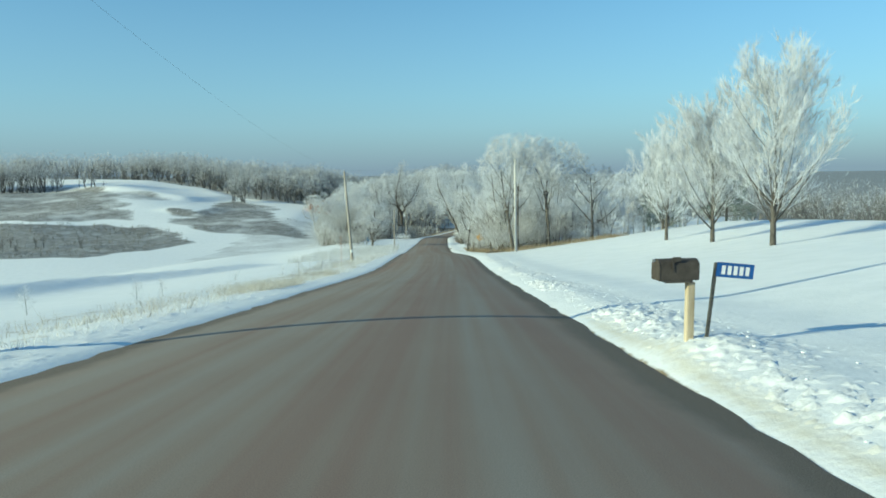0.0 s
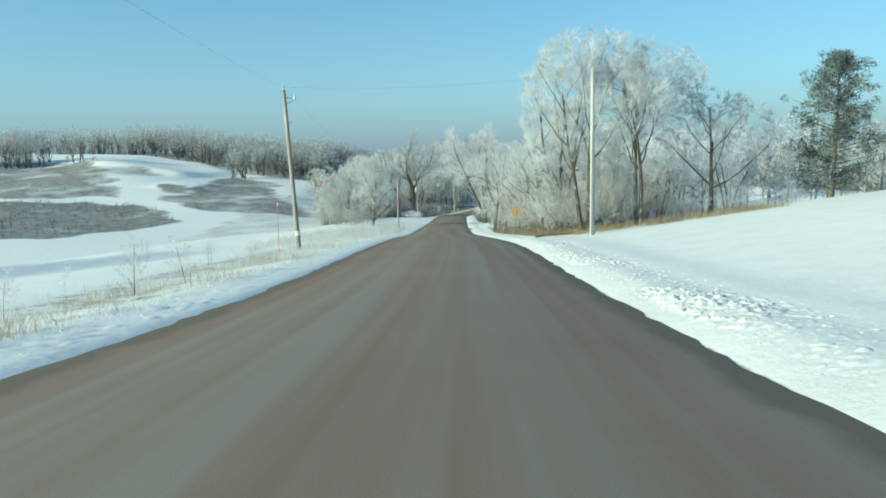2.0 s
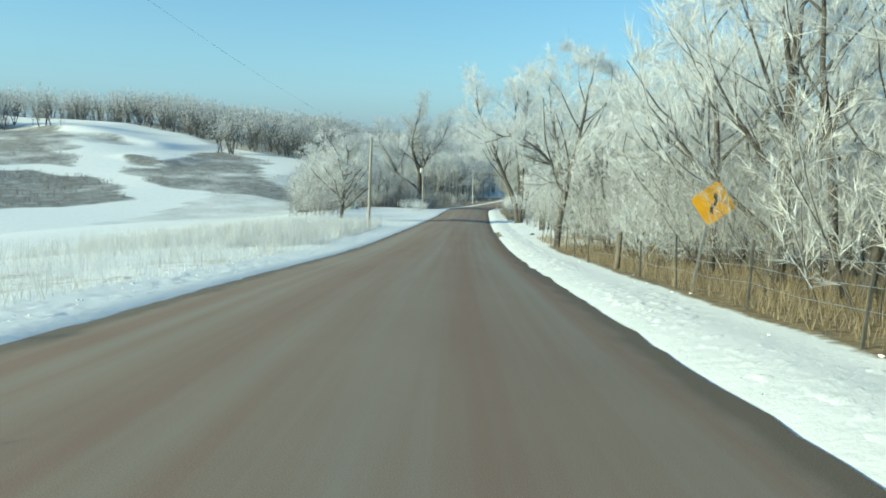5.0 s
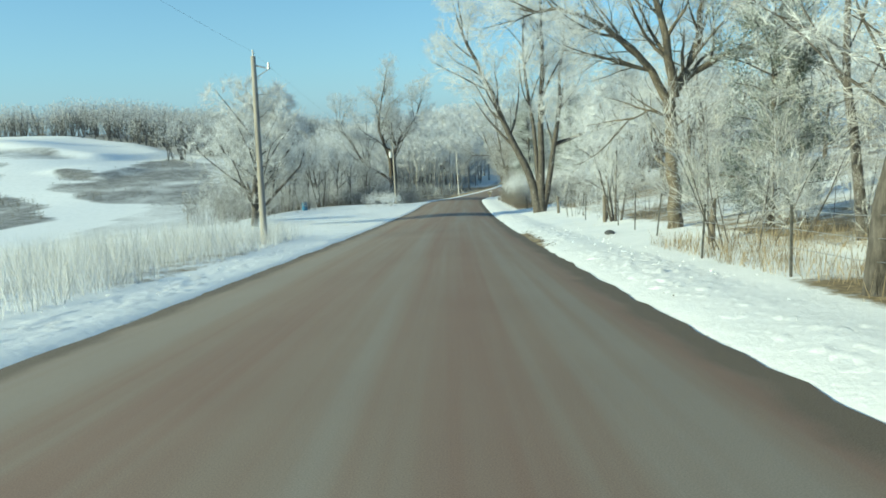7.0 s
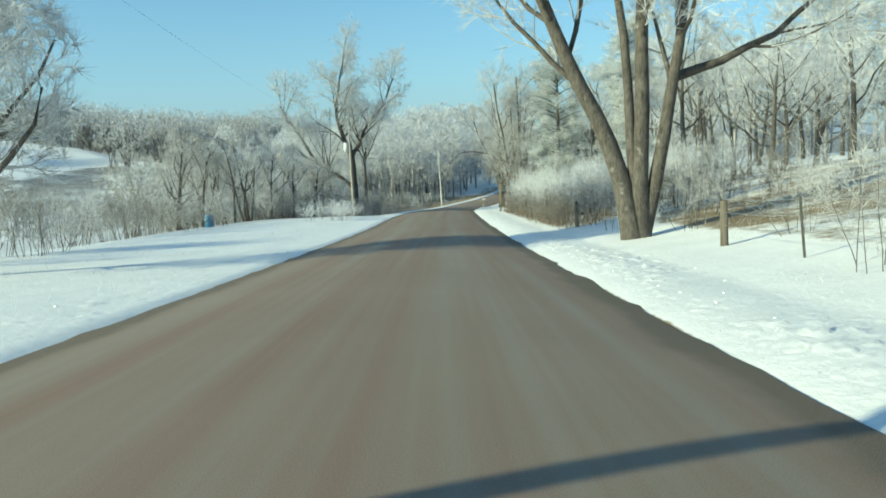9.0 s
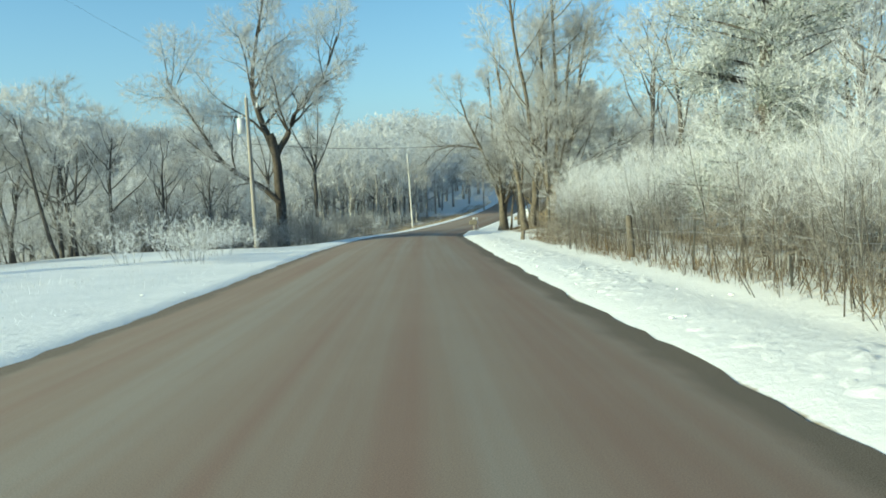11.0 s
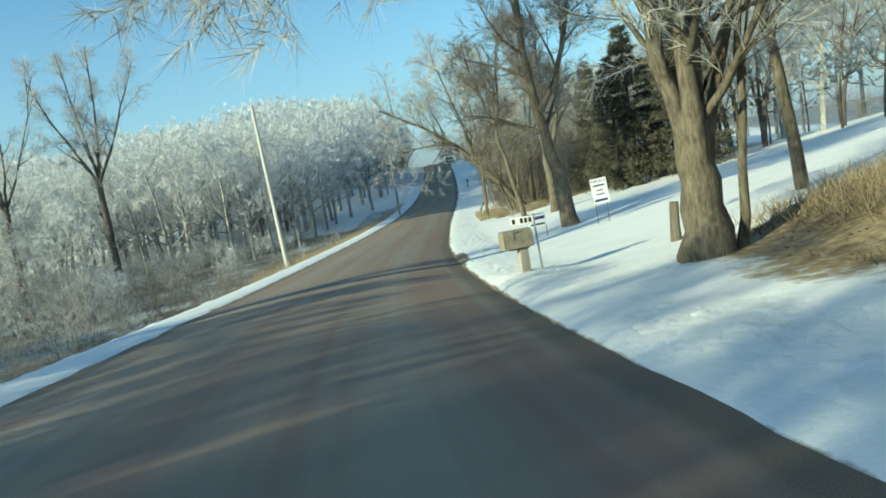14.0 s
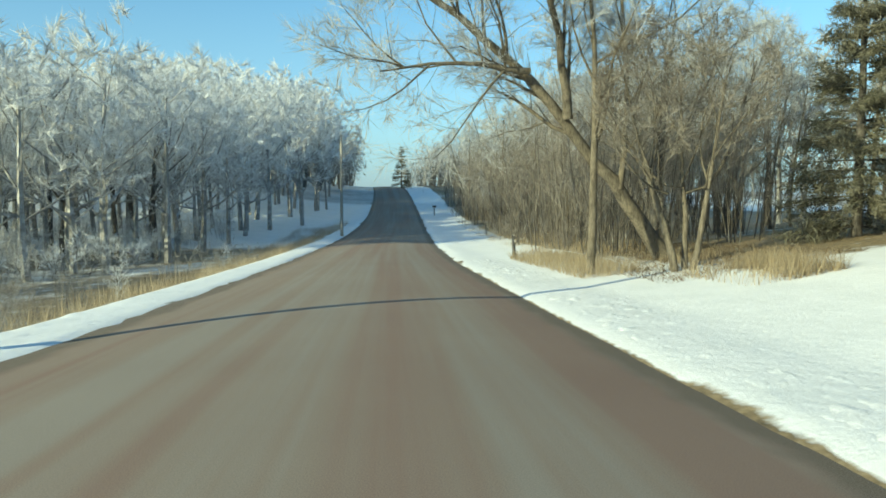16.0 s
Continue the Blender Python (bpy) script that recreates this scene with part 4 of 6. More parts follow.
own_tree(6.3, 75.6, crafted_meshes("split", SPLIT, 150, RIME, BARK, 2.2), "bare frosted tree with a freshly split trunk behind the fence")
own_tree(6.2, 85.8, tree_meshes("fan", "vase", 9.0, 151, RIME, twigs=24, twig_w=0.012, kids=(15, 8, 5), radius=0.24, thin=(0.5, 0.45, 0.45), start=(0.22, 0.2, 0.2), bark_levels=3), "bare fan-shaped tree white with rime behind the fence")
own_tree(6.9, 67.9, tree_meshes("twin_tall", "tall", 10.8, 152, RIME, low=RIME_GREY, split=0.5, stems=2), "tall twin-stemmed tree with crown thick with rime")
own_tree(10.2, 69.5, tree_meshes("tall_white", "tall", 10.4, 153, RIME, low=RIME_GREY, split=0.5, stems=2, kids=(9, 7, 5)), "tall twin-stemmed tree with crown thick with rime")
own_tree(14.6, 71.0, tree_meshes("side_tree", "round", 8.2, 154, RIME_GREY), "bare tree with dark trunk at the edge of the knoll")
own_tree(7.0, 98.0, tree_meshes("white_a", "round", 7.5, 155, RIME, twigs=34, twig_w=0.012, stems=2), "bare tree white with rime behind the fence")
own_tree(6.3, 114.4, conifer_meshes("cedar", 5.8, 117, NEEDLE_GREY, 0.10, 0.27, 24, fine=1.6), "grey-green cedar thick with rime behind the fence", name="cedar")
own_tree(6.1, 109.7, tree_meshes("white_b", "tall", 8.6, 156, RIME, stems=2, low=RIME_GREY, twigs=46, twig_w=0.008, twig_len=0.40, bark_levels=3), "tall bare tree coated in white rime beside the road")
own_tree(3.5, 104.8, tree_meshes("white_c", "tall", 9.4, 157, RIME, twigs=34, twig_w=0.012), "tall bare tree coated in white rime beside the road")
own_tree(9.6, 136.0, tree_meshes("hill_tree", "round", 9.2, 158, RIME, BARK_TAN), "broad bare tree on the grassy slope")
own_tree(4.7, 124.5, tree_meshes("slope_bush", "vase", 5.4, 159, RIME, BARK, stems=4, twigs=24, twig_w=0.0065, twig_len=0.40, kids=(13, 6, 4), start=(0.22, 0.15, 0.15), angle=(34, 28, 30), ratio=(0.42, 0.5, 0.5), wiggle=(0.03, 0.09, 0.14, 0.2), radius=0.12), "small frosted tree with several stems by the fence")
OAK = [
    (((0, -0.3), (0.05, 1.2), (-0.1, 2.6), (-0.1, 3.9)), 0.20, 0.17, 0, 0.9),
    (((-0.1, 3.5), (-0.7, 4.6), (-1.6, 5.5), (-3.0, 6.3), (-4.4, 6.4)), 0.15, 0.03, 11, 0.25),
    (((-0.1, 3.8), (-0.3, 5.4), (-0.8, 7.4), (-1.2, 9.8)), 0.16, 0.04, 11, 0.25),
    (((-0.1, 3.7), (0.5, 4.8), (0.9, 6.8), (1.6, 9.6)), 0.16, 0.04, 11, 0.25),
    (((0.2, 4.2), (1.4, 5.0), (2.8, 5.3), (4.0, 4.9)), 0.11, 0.03, 9, 0.25),
    (((0.0, 3.2), (-0.6, 3.5), (-1.2, 3.3), (-1.6, 2.9)), 0.045, 0.015, 4, 0.3),
]
own_tree(5.0, 117.9, crafted_meshes("oak", OAK, 173, RIME, BARK_TAN, 2.7, twigs=30, twig_w=0.007, twig_len=0.36, bark_levels=3), "old spreading tree with a thick tan trunk behind the fence")
own_tree(-13.9, 139.9, tree_meshes("left_round", "round", 9.0, 161, RIME, low=RIME_GREY, split=0.4, kids=(20, 8, 6), start=(0.12, 0.12, 0.12), twigs=28, twig_w=0.016, env=(0.40, 0.54, 0.46), radius=0.24), "round bare tree veiled in white rime by the field")
FAN_A = [(((0, -0.3), (0.05, 3.0), (0.1, 6.4)), 0.20, 0.14, 2, 0.7), (((0.1, 6.0), (-0.6, 7.2), (-1.7, 9.2), (-3.0, 12.4)), 0.085, 0.02, 5, 0.3), (((0.1, 6.2), (-0.2, 8.6), (-0.9, 11.0), (-1.2, 13.4)), 0.09, 0.02, 5, 0.35),
         (((0.1, 6.2), (0.5, 8.6), (0.7, 13.6)), 0.085, 0.02, 5, 0.35), (((0.1, 6.0), (0.9, 7.4), (1.9, 9.6), (2.8, 12.6)), 0.085, 0.02, 5, 0.3)]
own_tree(-22.3, 253.0, crafted_meshes("fan_a", FAN_A, 162, FAR_RIME, BARK, 1.9, twigs=12, kids=(0, 6, 4)), "bare tree with a fan of dark limbs above the hollow", 1.42)
FAN_B = [(((0, -0.3), (0.0, 4.0), (0.1, 9.0)), 0.30, 0.20, 3, 0.6), (((0.1, 8.4), (-0.9, 10.6), (-2.4, 13.4), (-3.4, 16.4)), 0.13, 0.03, 8, 0.2), (((0.1, 8.8), (-0.4, 12.0), (-1.0, 17.6)), 0.14, 0.03, 9, 0.25),
         (((0.1, 8.8), (0.7, 12.0), (1.0, 18.0)), 0.14, 0.03, 9, 0.25), (((0.1, 8.4), (1.4, 10.8), (2.6, 13.6), (3.8, 16.6)), 0.13, 0.03, 8, 0.2)]
own_tree(-16.0, 255.5, crafted_meshes("fan_b", FAN_B, 163, FAR_RIME, BARK, 2.6, twigs=14), "tall bare tree with upswept dark limbs above the hollow", 1.12)
own_tree(-25.0, 209.0, tree_meshes("left_c", "round", 7.5, 164, RIME_GREY, BARK), "bare tree with dark branches among the brush")
own_tree(-30.0, 204.0, tree_meshes("left_d", "round", 11.0, 165, RIME_GREY, BARK), "bare tree with dark branches among the brush")
own_tree(9.3, 206.8, tree_meshes("yard_b", "tall", 8.5, 166, RIME, BARK_TAN), "bare tree with pale trunk at the top of the yard")

# woods and thickets
fill(("round", "tall", "multi"), 15, 7.5, 12, 76, 110, 0.62, 0.9, 2.4)
fill(("round", "multi"), 16, 12, 22, 74, 112, 0.45, 0.62, 2.6)
grove("back_woods", ("distant", "distant", "distant_grey"), 46, 13, 40, 78, 118, 0.42, 0.66, 2.4, "frosted woods behind the roadside trees")
grove("understory", ("white_bush", "bush"), 42, 9, 24, 69, 118, 0.8, 1.3, 1.0, "frosted undergrowth beneath the roadside trees")
fill(("white_bush", "soft_bush"), 46, 6.9, 10.5, 68, 112, 1.3, 2.1, 1.0)
fill(("soft_bush",), 20, 6.8, 13, 68, 112, 0.8, 1.4, 1.1)
fill(("round", "multi"), 9, 7.4, 15, 72, 108, 0.45, 0.65, 2.0)
fill(("bush", "white_bush", "bush"), 26, 6.4, 20, 68, 116, 0.6, 1.1, 1.1)
fill(("round", "grey"), 14, 11, 26, 114, 180, 0.7, 1.0, 4.0)
grove("slope_woods", ("distant",), 22, 22, 50, 114, 185, 0.7, 0.95, 4.0, "frosted woods at the top of the slope")
fill(("bush", "white_bush", "brown_bush"), 34, 6.5, 14, 114, 152, 0.5, 0.9, 1.3)
fill(("thicket",), 60, 5.9, 11.5, 149, 181, 0.52, 0.82, 0.9)
fill(("brown_bush",), 16, 5.3, 6.8, 150, 180, 0.4, 0.7, 0.9)
fill(("grey", "tall"), 20, 14, 34, 165, 214, 0.9, 1.2, 2.8)
grove("yard_woods", ("distant_grey", "distant"), 34, 26, 56, 170, 244, 0.9, 1.25, 3.0, "grey frosted woods behind the yard")
fill(("thin", "thin", "grey"), 90, 8.5, 24, 244, 322, 0.85, 1.25, 1.2)
fill(("brown_thicket",), 58, 8.4, 18, 244, 325, 0.9, 1.6, 1.3)
fill(("grey", "thin"), 18, 13, 30, 226, 246, 0.8, 1.1, 1.8)
fill(("far_grey", "far"), 26, -26, -7.5, 318, 392, 0.9, 1.3, 2.6)
fill(("far_grey",), 7, -20, -11, 334, 374, 0.8, 1.1, 2.2)
fill(("far_grey",), 16, 9, 24, 326, 405, 0.8, 1.1, 2.6)
grove("right_woods", ("distant_grey",), 40, 22, 50, 244, 385, 0.8, 1.1, 2.6, "grey-brown woods to the right of the road")
fill(("brown_bush",), 24, 7.5, 14, 245, 320, 0.6, 1.1, 1.0)
fill(("grey", "grey", "multi"), 8, -25, -15, 187, 199, 0.7, 0.9, 2.6)
fill(("grey", "multi"), 5, -24, -15, 186, 191, 0.8, 1.0, 2.2)
fill(("round", "multi", "tall"), 10, -46, -27, 198, 226, 0.7, 0.9, 3.4)
fill(("grey", "multi"), 7, -40, -26, 172, 190, 0.6, 0.8, 2.8)
grove("hollow_woods", ("far_grey", "far"), 50, -60, -25, 175, 262, 0.55, 0.95, 3.4, "grey frosted trees filling the hollow")
grove("field_edge_brush", ("dark_bush", "bush", "dark_bush"), 40, -30, -13.5, 142, 190, 0.9, 1.4, 1.3, "dark leafless brush at the edge of the field")
fill(("white_bush",), 9, -9.5, -6, 172, 188, 0.7, 1.0, 0.9)
grove("roadside_brush", ("dark_bush", "dark_bush", "bush"), 34, -18, -7.0, 188, 206, 0.9, 1.5, 1.0, "dark leafless brush filling the hollow by the road")
grove("lower_brush", ("dark_bush", "dark_bush", "bush"), 36, -26, -11.0, 200, 234, 0.9, 1.5, 1.2, "dark leafless brush low in the hollow")
fill(("dark_bush", "sapling"), 7, -10.5, -8, 242, 270, 0.5, 0.9, 1.5)
fill(("tall",), 12, -38, -13, 276, 300, 0.9, 1.15, 3.0)
grove("slope_foot_brush", ("far_bush", "dark_bush", "far_white_bush"), 56, -40, -13, 236, 266, 0.8, 1.3, 1.3, "grey frosted brush at the foot of the hillside")
grove("verge_brush", ("bush", "brown_bush", "dark_bush"), 36, -12.5, -7.0, 206, 244, 0.45, 0.75, 0.9, "low grey-brown brush on the slope below the road")
grove("hollow_brush", ("far_bush",), 96, -52, -20, 186, 272, 0.8, 1.6, 1.2, "grey frosted brush filling the hollow")
grove("hill_woods", ("far",), 84, -62, -14, 264, 300, 1.0, 1.3, 2.5, "white frosted woods on the hillside")
grove("upper_hill_woods", ("distant",), 84, -66, -10, 298, 345, 1.25, 1.6, 2.8, "white frosted woods on the upper hillside")
grove("hill_understory", ("far_white_bush", "far_bush"), 70, -44, -14, 262, 300, 0.6, 1.2, 1.4, "grey brush between the hillside trees")
for x, y, h in ((-7.5, 43.9, 1.25), (-7.1, 46.0, 1.1), (-6.0, 43.4, 0.6), (-8.9, 57.6, 0.7), (-5.0, 57.2, 0.85), (-5.8, 58.0, 0.7), (-5.8, 71.0, 0.95), (-5.5, 71.8, 0.85), (-5.6, 76.2, 0.45), (-7.7, 37.8, 1.1)):
    put("sapling", x, y, h / 1.9)
fill(("sapling",), 10, -10.5, -6.6, 30, 74, 0.3, 0.5, 1.8)
fill(("sapling",), 3, -12, -8, 14, 30, 0.3, 0.5, 1.8)
fill(("grey", "multi"), 7, -19, -12.5, 193, 202, 0.58, 0.76, 1.8)


# ---- far woods, brush and grass that nobody could count ----
def stuff(name, verts, faces, m, label, category):
    return tagged(link(name, mesh(name, verts, faces, m)), label, category, kind="stuff")


def far_forest(name, xs, ys, count, hlo, hhi, mats, label, twigs=130, seed=1, width=0.05, brushy=False):
    """A belt of distant bare trees: trunk, limbs and a rounded haze of twigs, its underside shade put in with greyer
    twigs.
    """
    rng = np.random.default_rng(seed)
    V, F, M = [], [], []
    x = rng.uniform(*xs, count)
    y = rng.uniform(*ys, count)
    off_road = np.abs(side(x, y)) > 7.5
    x, y = x[off_road], y[off_road]
    if brushy or hhi < 3:
        grow = cover(x, y)[1] > 0.36
        x, y = x[grow], y[grow]
    z = land(x, y)
    for a, b, c in zip(x, y, z):
        h = rng.uniform(hlo, hhi)
        r = h * rng.uniform(0.30, 0.46)
        foot = np.array((a, b, c - 0.3))
        for k in range(9):
            p0 = foot + (0, 0, 0 if k < 2 else h * rng.uniform(0.15, 0.4))
            ang = rng.uniform(0, 6.28)
            p1 = foot + np.array((math.cos(ang) * r * rng.uniform(0.2, 0.8), math.sin(ang) * r * rng.uniform(0.2, 0.8), h * rng.uniform(0.5, 0.85)))
            w = (0.013 if k < 2 else 0.007) * h
            i = len(V)
            V.extend([p0 + (-w, 0, 0), p0 + (w, 0, 0), p1, p0 + (0, -w, 0), p0 + (0, w, 0)])
            F.extend([(i, i + 1, i + 2), (i + 3, i + 4, i + 2)])
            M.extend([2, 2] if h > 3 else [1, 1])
        # twigs gather round the ends of the limbs
        heads = rng.normal(size=(9, 3))
        heads /= np.linalg.norm(heads, axis=1, keepdims=True)
        heads *= rng.uniform(0.45, 0.8, (9, 1))
        ball = rng.normal(size=(twigs, 3))
        ball /= np.linalg.norm(ball, axis=1, keepdims=True)
        ball *= rng.uniform(0.05, 1, (twigs, 1)) ** 0.4
        d = heads[rng.integers(9, size=twigs)] + ball * 0.42
        o = foot + np.array((0, 0, h * 0.52)) + d * np.array((r, r, h * 0.38))
        dd = ball * 0.8 + np.array((0, 0, 0.3)) + rng.normal(size=(twigs, 3)) * 0.35
        s = np.cross(dd, rng.normal(size=(twigs, 3)))
        s /= np.linalg.norm(s, axis=1, keepdims=True)
        L = rng.uniform(0.03, 0.075, (twigs, 1)) * h
        i = len(V)
        V.extend(np.stack([o - s * width, o + s * width, o + dd * L], 1).reshape(-1, 3))
        F.extend((i + np.arange(3 * twigs).reshape(-1, 3)).tolist())
        # second material below: shade painted on the undersides of crown and clumps
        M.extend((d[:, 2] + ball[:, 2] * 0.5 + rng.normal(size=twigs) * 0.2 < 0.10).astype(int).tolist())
    me = mesh(name, V, F)
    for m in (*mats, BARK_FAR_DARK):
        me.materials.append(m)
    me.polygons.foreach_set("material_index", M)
    tagged(link(name, me), label, "woods", kind="stuff")


def blades(name, count, u, y, hlo, hhi, width, m, label, lean=0.25, seed=3, clump=0.0, category="grass"):
    """Thin blades or stalks over a strip beside the road."""
    rng = np.random.default_rng(seed)
    n = int(count * 1.0)
    yy = rng.uniform(*y, n)
    uu = rng.uniform(*u, n)
    if clump:
        keep = wave(uu * 3.1, yy * 1.0, 1.3, seed) + rng.normal(size=n) * 0.35 > clump
        yy, uu = yy[keep], uu[keep]
        n = len(yy)
    xx = smooth_line(yy, 1) + uu
    zz = land(xx, yy) - 0.06
    h = rng.uniform(hlo, hhi, n)
    a = rng.uniform(0, 6.28, n)
    o = np.stack([xx, yy, zz], 1)
    s = np.stack([np.cos(a), np.sin(a), np.zeros(n)], 1) * (width * rng.uniform(0.6, 1.4, n))[:, None]
    tip = o + np.stack([rng.normal(size=n) * lean, rng.normal(size=n) * lean, np.ones(n)], 1) * h[:, None]
    V = np.stack([o - s, o + s, tip], 1).reshape(-1, 3)
    stuff(name, V, np.arange(3 * n).reshape(-1, 3).tolist(), m, label, category)


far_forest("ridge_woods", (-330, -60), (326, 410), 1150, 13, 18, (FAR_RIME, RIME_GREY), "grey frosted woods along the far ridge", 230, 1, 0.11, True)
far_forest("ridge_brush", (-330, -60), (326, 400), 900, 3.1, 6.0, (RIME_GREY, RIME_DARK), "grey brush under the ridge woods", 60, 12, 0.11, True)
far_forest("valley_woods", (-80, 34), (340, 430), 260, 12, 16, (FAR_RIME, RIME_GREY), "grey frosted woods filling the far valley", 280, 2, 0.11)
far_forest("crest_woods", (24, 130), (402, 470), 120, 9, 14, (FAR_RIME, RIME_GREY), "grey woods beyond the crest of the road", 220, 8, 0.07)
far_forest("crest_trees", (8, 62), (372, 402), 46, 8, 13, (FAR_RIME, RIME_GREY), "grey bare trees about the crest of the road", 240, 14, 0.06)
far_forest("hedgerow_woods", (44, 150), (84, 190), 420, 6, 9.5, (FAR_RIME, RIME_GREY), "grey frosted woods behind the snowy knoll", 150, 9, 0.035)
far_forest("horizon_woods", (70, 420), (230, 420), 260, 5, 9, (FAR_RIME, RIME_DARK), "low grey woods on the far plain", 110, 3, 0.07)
far_forest("slope_brush", (-178, -84), (186, 264), 1300, 1.0, 2.7, (RIME_DARK, RIME_DARK), "dark grey-brown brush on the hillside", 40, 4, 0.035)
far_forest("hill_brush", (-116, -48), (250, 330), 560, 0.6, 1.8, (FAR_RIME, RIME_DARK), "thin frosted brush on the far slope", 34, 5, 0.03)
far_forest("hummock_brush", (-190, -100), (254, 296), 620, 0.6, 1.8, (FAR_RIME, RIME_DARK), "low frosted brush scattered on the far hill", 34, 7, 0.03)
far_forest("left_edge_trees", (-150, -112), (208, 226), 10, 5, 8, (RIME_GREY, RIME_DARK), "a few bare trees standing in the hillside brush", 110, 6, 0.03)

blades("fence_grass", 18000, (5.5, 9.0), (67, 114), 0.15, 0.52, 0.007, STRAW, "tall tan dry grass along the fence", seed=11, clump=-0.5)
blades("knoll_edge_grass", 7000, (7.0, 18), (65.5, 71), 0.2, 0.6, 0.008, STRAW, "tan dry grass at the edge of the woods", seed=12, clump=-0.4)
blades("bank_grass", 34000, (7.6, 14), (180, 205), 0.16, 0.46, 0.010, STRAW, "matted tan dry grass on the steep bank", 0.55, seed=13, clump=-0.45)
blades("bank_duff", 26000, (6.3, 9.6), (180.5, 204), 0.05, 0.2, 0.010, DUFF, "matted brown weeds and roots on the bank", 1.1, seed=37, clump=-0.25)
blades("slope_grass", 9000, (7, 22), (116, 160), 0.1, 0.35, 0.006, STRAW_FROST, "frosted tan grass on the slope", 0.4, seed=14, clump=-0.2)
blades("thicket_litter", 12000, (5.4, 8.2), (150, 181), 0.08, 0.5, 0.007, DUFF, "tangled brown weeds along the foot of the thicket", 0.5, seed=44, clump=-0.3, category="weeds")
blades("tall_reeds", 44000, (-20, -5.2), (100, 128), 0.35, 1.3, 0.006, REED, "tall pale frosted weeds filling the roadside hollow", 0.22, seed=25, clump=-0.3, category="weeds")
blades("frosted_reeds", 24000, (-14, -4.6), (74, 104), 0.15, 0.7, 0.004, REED, "frosted weed stalks beside the road", 0.28, seed=15, clump=-0.1, category="weeds")
blades("roadside_weeds", 26000, (-9.6, -4.4), (8, 76), 0.06, 0.36, 0.006, STRAW_FROST, "frosted tan weeds in the roadside snow", 0.45, seed=16, clump=0.25, category="weeds")
blades("cattail_grass", 26000, (-10, -4.7), (222, 300), 0.25, 0.7, 0.006, STRAW, "tan cattails and dry grass below the road", 0.15, seed=17, clump=-0.4)
blades("tan_clumps", 14000, (-9.0, -4.5), (12, 66), 0.1, 0.46, 0.006, STRAW_PALE, "clumps of tan dry weeds beside the road", 0.4, seed=27, clump=0.42, category="weeds")
blades("left_shoulder_weeds", 5000, (-12, -5), (126, 200), 0.06, 0.3, 0.005, STRAW_FROST, "short frosted weeds in the snow", 0.3, seed=18, clump=0.3, category="weeds")
blades("verge_tufts", 9000, (4.2, 6.4), (70, 200), 0.03, 0.13, 0.006, STRAW, "small tufts of dry grass poking through verge snow", 0.6, seed=26, clump=0.62)
blades("shoulder_stubble", 30000, (-15, -4.9), (104, 192), 0.04, 0.17, 0.006, REED, "short frosted stubble in the shoulder snow", 0.5, seed=28, clump=0.1)
for k, (u0, u1, y0, y1, n) in enumerate(((-6.4, -4.3, 22.5, 27, 2600), (-9.4, -6.8, 27, 32, 2200), (-6.6, -4.6, 33, 37, 1500), (-6.8, -4.7, 51, 55, 1500))):
    blades("weed_clump", n, (u0, u1), (y0, y1), 0.15, 0.52, 0.005, STRAW_FROST if k % 2 else STRAW_PALE, "clump of frosted tan weeds beside the road", 0.45, seed=60 + k, clump=-0.2, category="weeds")
blades("near_stubble", 26000, (-11, -4.1), (4, 70), 0.03, 0.14, 0.006, STRAW_FROST, "short frosted stubble beside the road", 0.5, seed=29, clump=0.2)
blades("woods_edge_grass", 9000, (7.0, 10), (239, 300), 0.2, 0.5, 0.006, STRAW, "tan dry grass along the edge of the woods", 0.25, seed=19, clump=-0.2)
blades("yard_corner_grass", 4800, (7.2, 9.4), (234.6, 237.6), 0.2, 0.6, 0.007, STRAW, "tall tan dry grass at the corner of the yard", 0.35, seed=41, clump=-0.25)
blades("woods_edge_duff", 11000, (6.4, 11.5), (236.6, 250), 0.05, 0.22, 0.012, DUFF, "matted brown leaves and sticks in patchy snow", 1.1, seed=42, clump=0.0)
blades("trunk_foot_grass", 4200, (5.4, 7.2), (239.5, 250), 0.2, 0.6, 0.007, STRAW, "tan dry grass round the feet of the trees", 0.35, seed=43, clump=0.0)


def snow_lumps(name, count, u, y, lo, hi, label, seed, m=None):
    rng = np.random.default_rng(seed)
    bm = bmesh.new()
    bmesh.ops.create_icosphere(bm, subdivisions=1, radius=1)
    B = np.array([v.co for v in bm.verts])
    T = np.array([[v.index for v in f.verts] for f in bm.faces])
    bm.free()
    yy, uu = rng.uniform(*y, count), rng.uniform(*u, count)
    xx = smooth_line(yy, 1) + uu
    zz = land(xx, yy)
    V, F = [], []
    for k in range(count):
        s = rng.uniform(lo, hi) * rng.uniform(0.5, 1.0)
        P = B * (1 + rng.normal(size=(len(B), 1)) * 0.18) * np.array((s * rng.uniform(0.8, 1.6), s * rng.uniform(0.8, 1.4), s * rng.uniform(0.4, 0.7)))
        F.extend((T + len(V)).tolist())
        V.extend(P + np.array((xx[k], yy[k], zz[k] + 0.02)))
    stuff(name, V, F, m or CLOD, label, "snow" if m is None else "soil")


CLOD = simple("broken_crusted_snow", (0.74, 0.75, 0.76), (0.84, 0.845, 0.845), 5, 0.6, bumps=0.4, dist=0.03)
snow_lumps("snow_crumbs", 350, (3.6, 5.2), (-6, 64), 0.006, 0.028, "crumbs of broken snow along the road", 21)
snow_lumps("shoulder_crumbs", 500, (-5.6, -3.7), (-4, 120), 0.008, 0.03, "crumbs of snow along the shoulder", 22)


